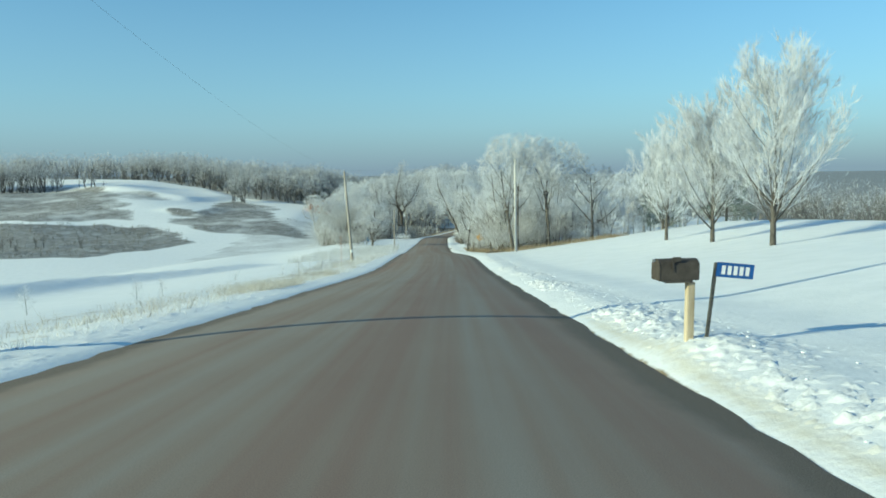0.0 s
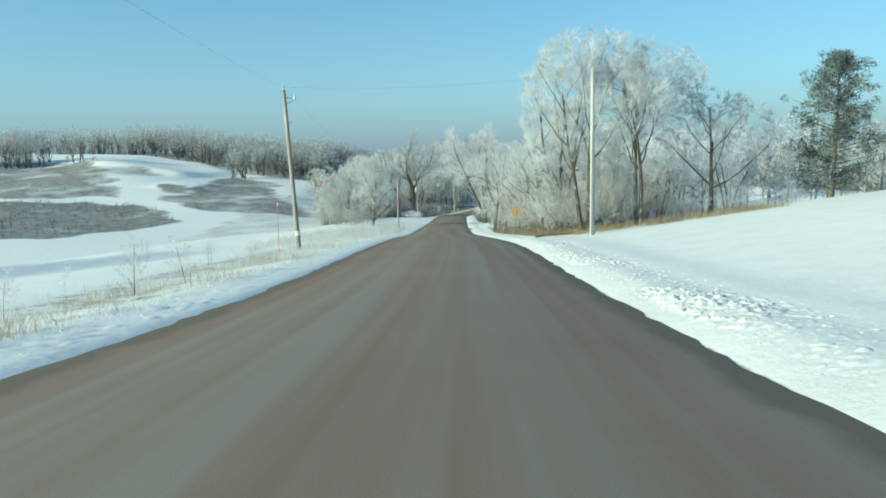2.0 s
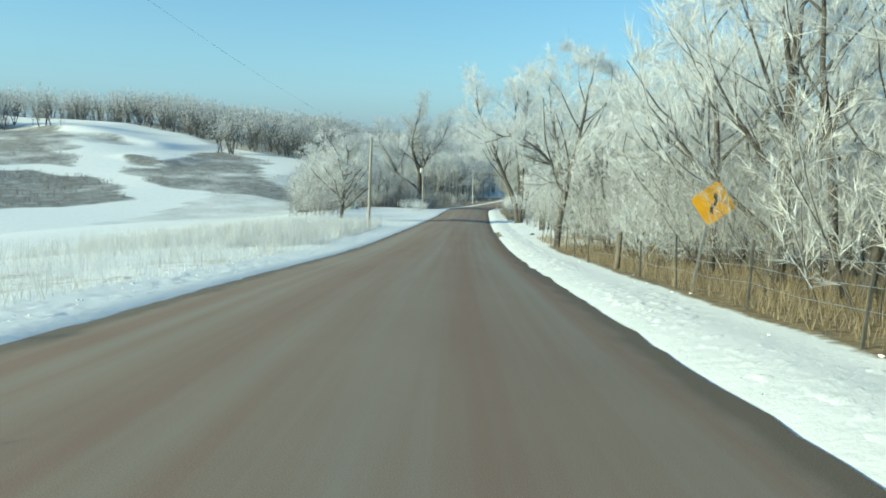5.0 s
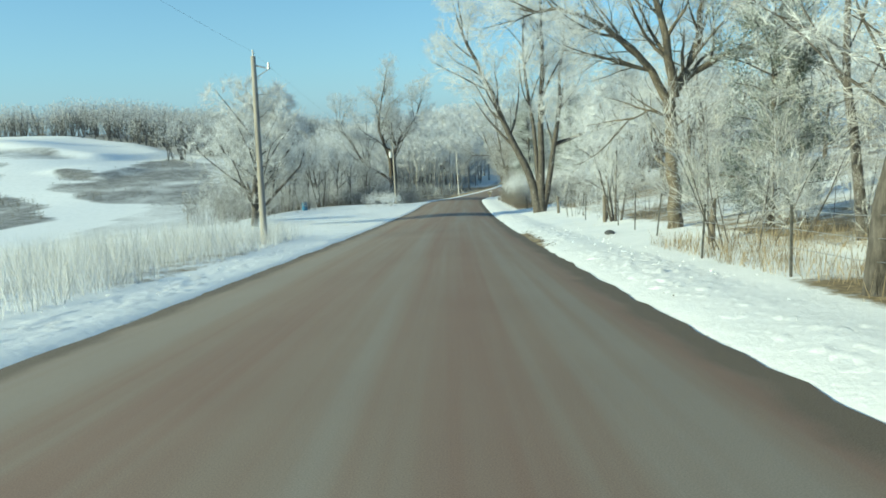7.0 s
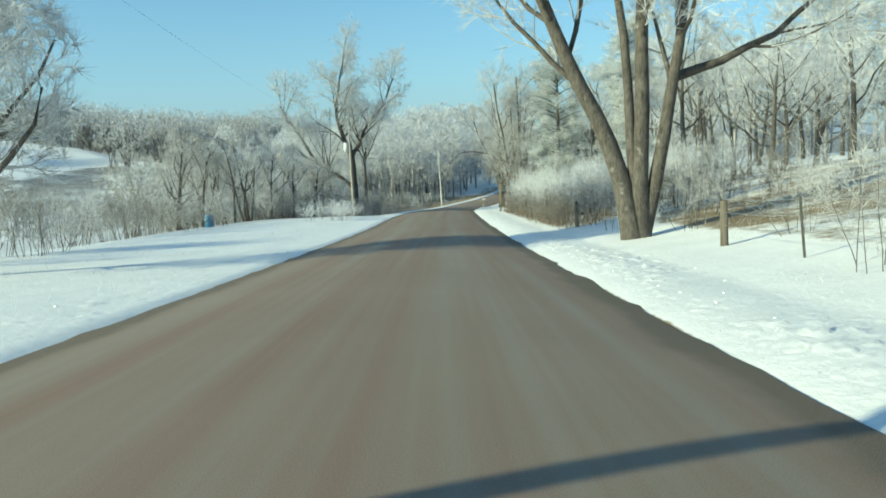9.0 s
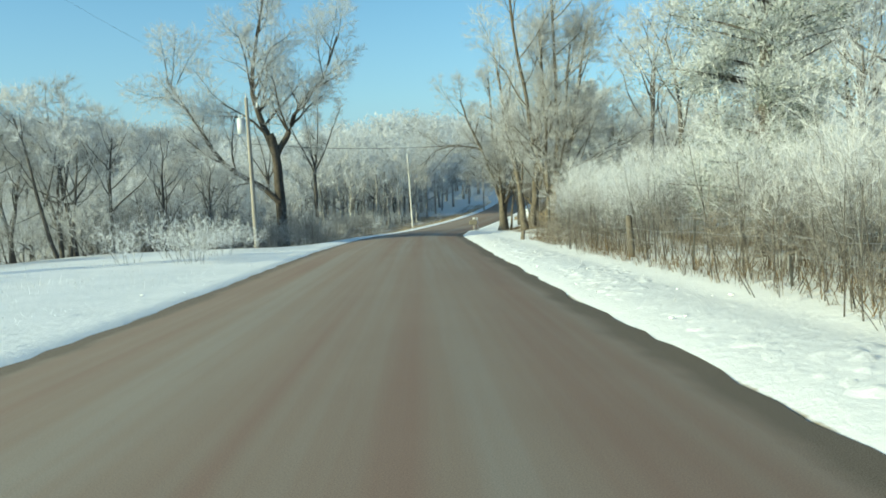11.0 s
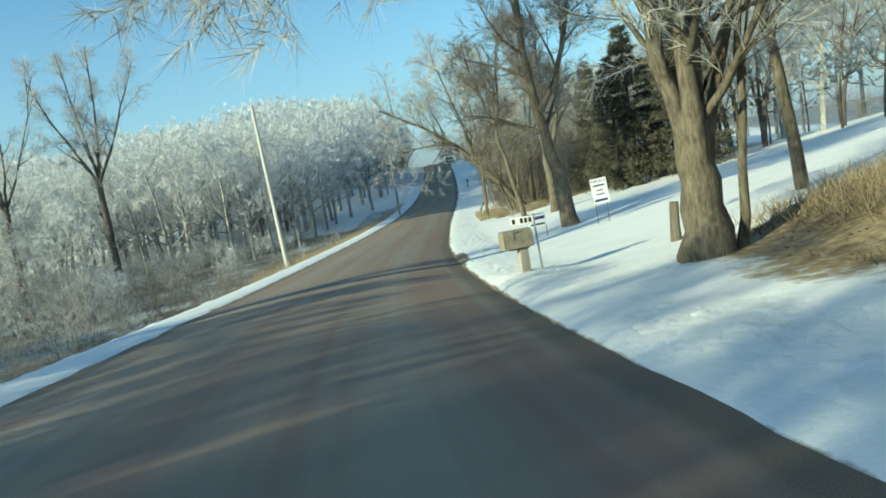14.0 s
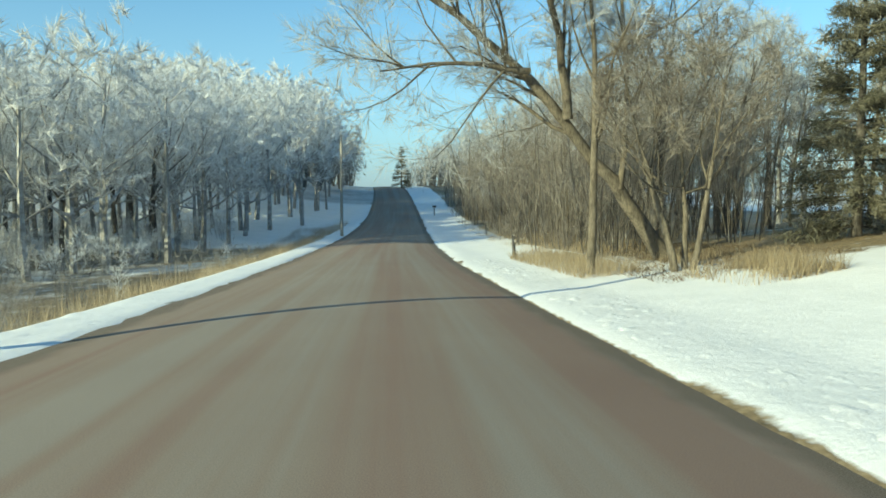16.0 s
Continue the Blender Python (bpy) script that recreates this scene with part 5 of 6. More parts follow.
def snow_crust(name, u0, u1, y0, y1, du, dy, amp, size, label, lift=0.02, clods=0.0):
    """A rough band of crusted, ploughed snow laid over the verge."""
    us, ys = np.arange(u0, u1 + du / 2, du), np.arange(y0, y1, dy)
    Y, U = np.meshgrid(ys, us, indexing="ij")
    X = smooth_line(Y, 1) + U
    P = np.stack([X.ravel() * size, Y.ravel() * size, np.zeros(X.size)], 1)
    f = np.array([abs(noise.noise(p)) * 0.9 + 0.8 * abs(noise.noise((p[0] * 2.3, p[1] * 2.3, 3.0))) + 0.55 * abs(noise.noise((p[0] * 5, p[1] * 5, 7.0))) for p in P.tolist()]).reshape(X.shape)
    if clods:
        # broken lumps thrown up by the plough, in drifts
        lumps = np.array([max(0.0, 0.60 - noise.voronoi((a * 1.7, b * 1.7, 0.0))[0][0]) + 0.55 * max(0.0, 0.55 - noise.voronoi((a * 3.4, b * 3.4, 4.0))[0][0]) for a, b, _ in P.tolist()]).reshape(X.shape)
        f = 0.5 * f + clods * lumps * (0.35 + 0.65 * sstep(wave(X * 2.0, Y, 1.6, 0.9), -0.6, 0.5)) * (1 - sstep(np.abs(U), 4.6, 5.6))
    lane = np.minimum(np.abs(U) - min(abs(u0), abs(u1)), max(abs(u0), abs(u1)) - np.abs(U))
    fade = sstep(lane, 0.0, 0.5)
    Z = land(X, Y) - 0.05 + fade * (lift + amp * f)
    me = mesh(name, np.stack([X, Y, Z], -1).reshape(-1, 3), grid_faces(len(ys), len(us)), SNOW, True)
    g, b, sl = cover(X.ravel(), Y.ravel())
    at = me.color_attributes.new("cover", "FLOAT_COLOR", "POINT")
    at.data.foreach_set("color", np.stack([g, b, sl, np.ones_like(g)], 1).astype(np.float32).ravel())
    tagged(link(name, me), label, "snow", kind="stuff")


snow_lumps("verge_clods", 120, (3.6, 5.6), (64, 215), 0.01, 0.035, "small clods of thrown snow on the verge", 23)
snow_lumps("left_clods", 120, (-5.0, -3.5), (60, 230), 0.01, 0.035, "small clods of thrown snow on the shoulder", 24)
EARTH = simple("wet_brown_earth", (0.05, 0.038, 0.026), (0.17, 0.13, 0.09), 8, 0.9, bumps=0.5, dist=0.02)
snow_lumps("earth_clods", 110, (3.25, 3.7), (116, 124), 0.01, 0.03, "clods of dark earth at the road edge", 31, EARTH)
snow_lumps("driveway_earth", 36, (3.3, 3.6), (212, 217), 0.008, 0.02, "dark gravelly earth at the driveway edge", 32, EARTH)
snow_lumps("verge_grit", 60, (3.35, 3.9), (66, 200), 0.006, 0.016, "dark grit scattered on the verge snow", 33, EARTH)
snow_lumps("broken_snow", 60, (4.3, 5.4), (107, 124), 0.01, 0.03, "broken chunks of snow round the culvert", 34)
snow_lumps("bank_earth", 300, (6.3, 8.4), (182, 204), 0.01, 0.035, "crumbled brown earth at the foot of the bank", 36, EARTH)
snow_crust("ploughed_snow", 3.3, 6.3, -6, 66, 0.05, 0.06, 0.07, 5.2, "rough crusted band of ploughed snow along the road", clods=2.2)
snow_crust("right_verge_snow", 3.3, 5.8, 66, 250, 0.08, 0.11, 0.07, 4.2, "rough trodden snow on the verge", clods=1.5)
snow_crust("left_shoulder_snow", -6.2, -3.3, -6, 128, 0.09, 0.13, 0.07, 4.4, "rough snow along the shoulder", 0.015)
snow_crust("left_verge_snow", -5.2, -3.3, 128, 262, 0.12, 0.17, 0.06, 3.4, "rough snow along the far shoulder", 0.015)

# ---- small materials ----
WOOD_GREY = simple("weathered_pole_wood", (0.20, 0.18, 0.155), (0.42, 0.39, 0.35), 6, 0.8, (1, 1, 0.06), 0.4, 0.01)
WOOD_TAN = simple("tan_post_wood", (0.34, 0.27, 0.18), (0.56, 0.48, 0.36), 7, 0.8, (1, 1, 0.08), 0.3, 0.005)
WOOD_OLD = simple("old_grey_post_wood", (0.07, 0.06, 0.05), (0.20, 0.175, 0.145), 8, 0.85, (1, 1, 0.1), 0.5, 0.01)
GALV = simple("galvanised_steel", (0.34, 0.35, 0.36), (0.50, 0.51, 0.52), 12, 0.45, metal=0.8)
POST_STEEL = simple("dark_steel_post", (0.06, 0.065, 0.06), (0.16, 0.15, 0.14), 10, 0.6, metal=0.3)
POLE_LIGHT = simple("pale_bleached_pole", (0.34, 0.33, 0.31), (0.54, 0.53, 0.51), 5, 0.7, (1, 1, 0.06), 0.2, 0.006)
CERAMIC = simple("grey_porcelain", (0.45, 0.46, 0.48), (0.58, 0.59, 0.6), 6, 0.3)
CAN = simple("pale_grey_painted_steel", (0.52, 0.55, 0.56), (0.66, 0.68, 0.69), 5, 0.45)
MB_DARK = simple("dark_brown_mailbox_paint", (0.045, 0.038, 0.033), (0.085, 0.072, 0.062), 9, 0.55)
MB_OLIVE = simple("faded_olive_mailbox_paint", (0.185, 0.165, 0.125), (0.31, 0.28, 0.22), 9, 0.6, bumps=0.1)
BLUE = simple("blue_sign_sheeting", (0.012, 0.075, 0.27), (0.02, 0.11, 0.35), 4, 0.4)
WHITE = simple("white_sign_paint", (0.72, 0.73, 0.74), (0.82, 0.82, 0.82), 5, 0.5)
BLACK = simple("black_sign_paint", (0.012, 0.012, 0.014), (0.03, 0.03, 0.03), 6, 0.5)
YELLOW = simple("amber_sign_sheeting", (0.55, 0.27, 0.02), (0.66, 0.35, 0.035), 3, 0.45)
RED = simple("red_sign_paint", (0.50, 0.03, 0.03), (0.62, 0.06, 0.05), 4, 0.5)
NAVY = simple("dark_blue_sign_paint", (0.03, 0.05, 0.16), (0.06, 0.08, 0.22), 4, 0.5)
BARREL = simple("blue_plastic", (0.02, 0.11, 0.22), (0.05, 0.19, 0.33), 3, 0.5)
BRICK = simple("orange_brown_siding", (0.30, 0.13, 0.07), (0.48, 0.24, 0.14), 2, 0.8)
ROOF = simple("snow_dusted_brown_roof", (0.20, 0.13, 0.10), (0.55, 0.52, 0.50), 0.8, 0.8)
STAKE = simple("faded_orange_fibreglass", (0.48, 0.13, 0.06), (0.60, 0.20, 0.10), 6, 0.5)
PANE = simple("dark_window_glass", (0.02, 0.025, 0.03), (0.05, 0.06, 0.07), 2, 0.1)
FRESH = simple("fresh_split_wood", (0.55, 0.42, 0.26), (0.74, 0.62, 0.44), 6, 0.7)
WIRE = simple("dark_cable", (0.04, 0.04, 0.04), (0.09, 0.09, 0.09), 4, 0.6)


# ---- building helpers ----
def box(bm, sx, sy, sz, m=None, bevel=0.0):
    r = bmesh.ops.create_cube(bm, size=1, matrix=(m or Matrix()) @ Matrix.Diagonal((sx, sy, sz, 1)))
    if bevel:
        ed = list({e for v in r["verts"] for e in v.link_edges})
        bmesh.ops.bevel(bm, geom=ed, offset=bevel, segments=2, affect="EDGES")
    return bm


def rod(bm, p0, p1, r0, r1=None, seg=10):
    p0, p1 = Vector(p0), Vector(p1)
    d = p1 - p0
    m = Matrix.Translation((p0 + p1) / 2) @ d.to_track_quat("Z", "Y").to_matrix().to_4x4()
    bmesh.ops.create_cone(bm, cap_ends=True, segments=seg, radius1=r0, radius2=r0 if r1 is None else r1, depth=d.length, matrix=m)
    return bm


def shade(ob):
    ob.data.polygons.foreach_set("use_smooth", [True] * len(ob.data.polygons))
    return ob


def thing(name, x, y, turn=0.0, z=None, label="", category="", group=""):
    e = new(name)
    e.matrix_world = Matrix.Translation((x, y, float(land(x, y)) if z is None else z)) @ Matrix.Rotation(radians(turn), 4, "Z")
    return tagged(e, label, category, group)


def lettering(text, size, m, parent, mat_, name="lettering"):
    cu = bpy.data.curves.new(name, "FONT")
    cu.body, cu.size, cu.extrude, cu.align_x, cu.align_y = text, size, 0.001, "CENTER", "CENTER"
    cu.materials.append(mat_)
    ob = new(name, cu)
    ob.parent = parent
    ob.matrix_local = m
    return ob


# ---- utility poles ----
def utility_pole(x, y, height, top=(0, 0), transformer=False, bracket=True, wood=None, guard=False, label="", band=False):
    e = thing("utility_pole", x, y, 0, None, label or "weathered grey wooden utility pole standing beside the road", "utility pole", "roadside utility poles")
    tx, ty = top
    bm = bmesh.new()
    n = 8
    for i in range(n):
        a, b = i / n, (i + 1) / n
        rod(bm, (tx * a, ty * a, -0.4 + (height + 0.4) * a), (tx * b, ty * b, -0.4 + (height + 0.4) * b), 0.13 - 0.045 * a, 0.13 - 0.045 * b, 12)
    bmesh.ops.remove_doubles(bm, verts=bm.verts, dist=0.001)
    shade(part("shaft", bm, wood or WOOD_GREY, e))
    if bracket:
        bm = bmesh.new()
        rod(bm, (tx, ty, height - 0.3), (tx + 0.55, ty, height - 0.45), 0.03, 0.025, 6)
        rod(bm, (tx, ty, height - 0.75), (tx + 0.5, ty, height - 0.46), 0.018, 0.018, 6)
        part("bracket", bm, GALV, e)
        bm = bmesh.new()
        rod(bm, (tx + 0.52, ty, height - 0.45), (tx + 0.52, ty, height - 0.22), 0.055, 0.03, 8)
        part("insulator", bm, CERAMIC, e)
        bm = bmesh.new()
        rod(bm, (tx, ty, height - 0.02), (tx, ty, height + 0.22), 0.035, 0.03, 8)
        part("pin_insulator", bm, CERAMIC, e)
        bm = bmesh.new()
        rod(bm, (tx * 0.8, ty * 0.8, height * 0.8), (tx * 0.8 + 0.3, ty * 0.8, height * 0.8 + 0.02), 0.025, 0.02, 6)
        part("spool_bracket", bm, GALV, e)
    if transformer:
        bm = bmesh.new()
        rod(bm, (tx - 0.32, ty, height - 1.75), (tx - 0.32, ty, height - 1.05), 0.2, 0.2, 16)
        rod(bm, (tx - 0.32, ty, height - 1.05), (tx - 0.32, ty, height - 0.98), 0.21, 0.16, 16)
        tank = shade(part("transformer", bm, CAN, e, "pale grey transformer can"))
        for k in (-0.08, 0.08):
            bm = bmesh.new()
            rod(bm, (tx - 0.32 + k, ty, height - 0.98), (tx - 0.32 + k, ty, height - 0.78), 0.035, 0.02, 8)
            part("bushing", bm, CERAMIC, tank)
    if guard:
        bm = bmesh.new()
        box(bm, 0.10, 0.06, height * 0.62, Matrix.Translation((-0.05, -0.16, height * 0.31)), 0.01)
        part("conduit", bm, GALV, e, "grey metal conduit")
    if band:
        bm = bmesh.new()
        rod(bm, (tx * 0.1, ty * 0.1, 0.75), (tx * 0.13, ty * 0.13, 0.98), 0.134, 0.132, 12)
        part("marker_band", bm, CAN, e)
    return e


utility_pole(-8.0, 8.2, 7.8)
utility_pole(-7.96, 62.65, 7.75, (-0.65, 0.8), band=True)
utility_pole(-8.4, 122.3, 6.6, (0.1, 0))
utility_pole(-9.65, 187.0, 7.5, (-0.1, 0.2), transformer=True, label="grey wooden utility pole carrying a pale transformer can")
utility_pole(-2.0, 232.4, 8.6, (-0.3, -0.3), wood=POLE_LIGHT, bracket=True)
utility_pole(10.55, 280.0, 7.8, (0.0, 0.0))
utility_pole(6.42, 63.9, 8.1, (-0.1, 0), wood=POLE_LIGHT, guard=True, bracket=False, label="pale utility pole with metal conduit at the woods' edge")


def marker_stake(x, y, h):
    e = thing("marker_stake", x, y, 0, None, "thin orange fibreglass marker stake in the snow", "marker")
    bm = bmesh.new()
    rod(bm, (0, 0, -0.3), (0.02, 0, h), 0.014, 0.012, 8)
    part("stake", bm, STAKE, e)
    bm = bmesh.new()
    rod(bm, (0.02, 0, h), (0.022, 0, h + 0.18), 0.016, 0.016, 8)
    part("tip", bm, WHITE, e)


marker_stake(-8.95, 62.6, 2.3)


def cable(name, p0, p1, sag, r, label):
    cu = bpy.data.curves.new(name, "CURVE")
    cu.dimensions, cu.bevel_depth, cu.bevel_resolution = "3D", r, 1
    sp = cu.splines.new("POLY")
    n = 16
    sp.points.add(n)
    for i in range(n + 1):
        t = i / n
        p = Vector(p0).lerp(Vector(p1), t) - Vector((0, 0, sag * 4 * t * (1 - t)))
        sp.points[i].co = (*p, 1)
    cu.materials.append(WIRE)
    return tagged(new(name, cu), label, "cable")


cable("overhead_cable", (-9.68, 187.1, -11.0), (10.0, 196.0, -10.0), 0.8, 0.012, "thin dark overhead cable strung across the road")


def pole_top(x, y, height, dx=0.0, dy=0.0):
    return (x + dx, y + dy, float(land(x, y)) + height)


TOPS = [pole_top(-8.0, 8.2, 7.95), pole_top(-7.96, 62.65, 7.9, -0.65, 0.8), pole_top(-8.4, 122.3, 6.75, 0.1), pole_top(-9.65, 187.0, 7.65, -0.1, 0.2)]
for a, b in zip(TOPS, TOPS[1:]):
    cable("power_line", a, b, 1.1, 0.0023, "thin power line strung between the roadside poles")
cable("power_line", TOPS[1], pole_top(6.42, 63.9, 8.0, -0.1), 0.35, 0.0023, "thin power line crossing high above the road")


# ---- mailboxes and signs ----
def mailbox_mesh(w, d, h):
    """A box with an arched lid, lying along y."""
    bm = bmesh.new()
    prof = [(-w / 2, 0), (w / 2, 0)]
    n = 10
    for i in range(n + 1):
        a = math.pi * i / n
        prof.append((math.cos(a) * w / 2, h - w / 2 * 0.7 + math.sin(a) * w / 2 * 0.7))
    rings = []
    for yy, k in ((-d / 2, 0.96), (-d / 2 + 0.012, 1.0), (d / 2 - 0.012, 1.0), (d / 2, 0.96)):
        rings.append([bm.verts.new((x * k, yy, h / 2 + (z - h / 2) * k)) for x, z in prof])
    for a, b in zip(rings, rings[1:]):
        for i in range(len(prof)):
            bm.faces.new((a[i], a[(i + 1) % len(prof)], b[(i + 1) % len(prof)], b[i]))
    bm.faces.new(rings[0])
    bm.faces.new(rings[-1][::-1])
    bmesh.ops.recalc_face_normals(bm, faces=bm.faces)
    return bm


def mailbox(x, y, turn, post_h, size, paint, post_mat, post_w, tall_label, flag, paper=False, fwd=0.0):
    w, d, h = size
    e = thing("mailbox", x, y, turn, None, tall_label, "mailbox")
    bm = bmesh.new()
    box(bm, post_w, post_w, post_h + 0.4, Matrix.Translation((0, 0, post_h / 2 - 0.2)), 0.008)
    part("post", bm, post_mat, e, "wooden post")
    bm = bmesh.new()
    box(bm, w * 0.8, d * 0.7, 0.03, Matrix.Translation((0, -fwd, post_h + 0.015)), 0.004)
    part("mounting_board", bm, WOOD_OLD, e)
    body = part("box_body", mailbox_mesh(w, d, h), paint, e)
    body.location = (0, -fwd, post_h + 0.03)
    bm = mailbox_mesh(w * 1.04, 0.03, h * 1.02)
    door = part("door", bm, paint, e)
    door.location = (0, -fwd - d / 2 - 0.012, post_h + 0.027)
    bm = bmesh.new()
    box(bm, 0.03, 0.03, 0.03, Matrix.Translation((0, -0.03, h * 0.93)), 0.004)
    part("latch", bm, GALV, door)
    bm = bmesh.new()
    box(bm, 0.008, 0.03, 0.16, Matrix.Translation((w / 2 + 0.008, -d * 0.2, h * 0.75)), 0.003)
    box(bm, 0.008, 0.09, 0.05, Matrix.Translation((w / 2 + 0.008, -d * 0.2 + 0.045, h * 0.75 + 0.06)), 0.003)
    f = part("flag", bm, flag, e)
    f.location = (0, -fwd, post_h + 0.03)
    if paper:
        bm = bmesh.new()
        box(bm, w * 0.35, d * 0.4, 0.006, Matrix.Translation((-w * 0.12, 0.02 - fwd, post_h + h + 0.022)) @ Matrix.Rotation(0.12, 4, "Y"), 0.002)
        part("snow_cap", bm, CLOD, e, "sliver of snow on the lid")
    return e


mailbox(2.73, 7.95, -84, 0.66, (0.20, 0.44, 0.235), MB_DARK, WOOD_TAN, 0.085, "dark brown mailbox on a tan wooden post in the snow", MB_DARK, True, 0.16)
mailbox(2.83, 205.62, -86, 0.40, (0.25, 0.52, 0.32), MB_OLIVE, WOOD_GREY, 0.16, "faded olive mailbox on a thick weathered wooden post", MB_OLIVE, False, 0.08)


def bars(name, parent, spec_list, thick, m):
    """Plain bars in place of writing: x, z, width, height on the face of a plate."""
    for bx, bz, bw, bh in spec_list:
        bm = bmesh.new()
        box(bm, bw, 0.002, bh, Matrix.Translation((bx, -thick / 2 - 0.0035, bz)))
        part(name, bm, m, parent)


def number_sign_blue():
    e = thing("address_sign", 2.93, 7.95, 6, None, "blue address plate on a leaning perforated steel post", "sign")
    bm = bmesh.new()
    lean = Matrix.Rotation(radians(6), 4, "Y")
    box(bm, 0.04, 0.025, 1.2, lean @ Matrix.Translation((0, 0, 0.24)), 0.003)
    post = part("post", bm, POST_STEEL, e, "dark perforated steel post")
    for i in range(19):
        bm = bmesh.new()
        rod(bm, (0, -0.015, -0.05 + i * 0.045), (0, -0.012, -0.05 + i * 0.045), 0.008, 0.008, 6)
        ob = part("hole", bm, BLACK, post)
        ob.matrix_local = lean
    bm = bmesh.new()
    box(bm, 0.44, 0.012, 0.165, Matrix(), 0.006)
    p = part("plate", bm, BLUE, e, "blue plate with white figures blanked to bars")
    p.matrix_local = Matrix.Translation((0.30, -0.02, 0.74)) @ Matrix.Rotation(radians(6), 4, "Y")
    bars("figure", p, [(-0.14 + 0.07 * k, 0, 0.045, 0.10) for k in range(5)], 0.012, WHITE)


def number_sign_white():
    e = thing("address_sign", 3.14, 205.62, -8, None, "white address plate on a thin steel post beside the mailbox", "sign")
    bm = bmesh.new()
    box(bm, 0.035, 0.025, 1.35, Matrix.Rotation(radians(-2), 4, "Y") @ Matrix.Translation((0, 0, 0.3)), 0.003)
    part("post", bm, GALV, e)
    bm = bmesh.new()
    box(bm, 0.40, 0.012, 0.13, Matrix(), 0.004)
    p = part("plate", bm, WHITE, e)
    p.matrix_local = Matrix.Translation((-0.24, -0.02, 0.88))
    bars("figure", p, [(-0.15, 0, 0.05, 0.085), (-0.01, 0, 0.05, 0.085), (0.065, 0, 0.05, 0.085), (0.14, 0, 0.05, 0.085)], 0.012, BLACK)


def curve_warning_sign():
    e = thing("curve_warning_sign", 3.95, 84.1, 2, None, "amber diamond warning sign with black winding arrow on a leaning post", "road sign")
    lean = Matrix.Rotation(radians(8), 4, "Y")
    bm = bmesh.new()
    box(bm, 0.05, 0.03, 2.6, lean @ Matrix.Translation((0, 0, 0.75)), 0.004)
    part("post", bm, GALV, e, "galvanised steel post")
    bm = bmesh.new()
    box(bm, 0.64, 0.008, 0.64, Matrix(), 0.0)
    ed = [x for x in bm.edges if abs(x.verts[0].co.y - x.verts[1].co.y) > 0.004]
    bmesh.ops.bevel(bm, geom=ed, offset=0.04, segments=4, affect="EDGES")
    p = part("plate", bm, YELLOW, e, "amber reflective diamond plate")
    p.matrix_local = lean @ Matrix.Translation((0.02, -0.025, 1.75)) @ Matrix.Rotation(radians(45), 4, "Y")
    path = [(-0.05, -0.20), (-0.05, -0.11), (-0.02, -0.05), (0.05, 0.0), (0.07, 0.05), (0.06, 0.11)]
    bm = bmesh.new()
    wv = []
    for i, (x, z) in enumerate(path):
        a, b = path[max(i - 1, 0)], path[min(i + 1, len(path) - 1)]
        d = Vector((b[0] - a[0], b[1] - a[1])).normalized() * 0.03
        wv.append((bm.verts.new((x - d.y, -0.0075, z + d.x)), bm.verts.new((x + d.y, -0.0075, z - d.x))))
    for a, b in zip(wv, wv[1:]):
        bm.faces.new((a[0], a[1], b[1], b[0]))
    bm.faces.new([bm.verts.new(c) for c in ((0.0, -0.0075, 0.10), (0.12, -0.0075, 0.11), (0.055, -0.0075, 0.21))])
    bmesh.ops.recalc_face_normals(bm, faces=bm.faces)
    r = bmesh.ops.extrude_face_region(bm, geom=bm.faces[:])
    bmesh.ops.translate(bm, vec=(0, 0.002, 0), verts=[v for v in r["geom"] if isinstance(v, bmesh.types.BMVert)])
    arrow = part("arrow", bm, BLACK, p, "black winding arrow")
    arrow.matrix_local = Matrix.Rotation(radians(-45 - 18), 4, "Y")
    for k in (-0.2, 0.2):
        bm = bmesh.new()
        rod(bm, (0, -0.003, 0), (0, -0.012, 0), 0.012, 0.012, 8)
        b = part("bolt", bm, GALV, p)
        b.matrix_local = Matrix.Rotation(radians(-45), 4, "Y") @ Matrix.Translation((0, 0, k))


def sale_sign():
    e = thing("for_sale_sign", 8.1, 214.3, -14, None, "white lettered for-sale panel on two thin stakes in the snow", "sign")
    bm = bmesh.new()
    box(bm, 0.50, 0.012, 0.78, Matrix(), 0.006)
    p = part("panel", bm, WHITE, e)
    p.matrix_local = Matrix.Translation((0, 0, 0.98)) @ Matrix.Rotation(radians(-4), 4, "Y")
    for k in (-0.17, 0.17):
        bm = bmesh.new()
        box(bm, 0.022, 0.022, 0.95, Matrix.Translation((k, 0.012, 0.22)), 0.002)
        part("stake", bm, POST_STEEL, e)
    lettering("FOR SALE", 0.105, Matrix.Translation((0, -0.008, 0.30)) @ Matrix.Rotation(radians(90), 4, "X"), p, NAVY)
    bars("line", p, [(0, 0.17, 0.34, 0.05), (0, 0.02, 0.2, 0.035)], 0.012, NAVY)
    bars("line", p, [(0, -0.1, 0.26, 0.04), (0, -0.28, 0.40, 0.08)], 0.012, NAVY)


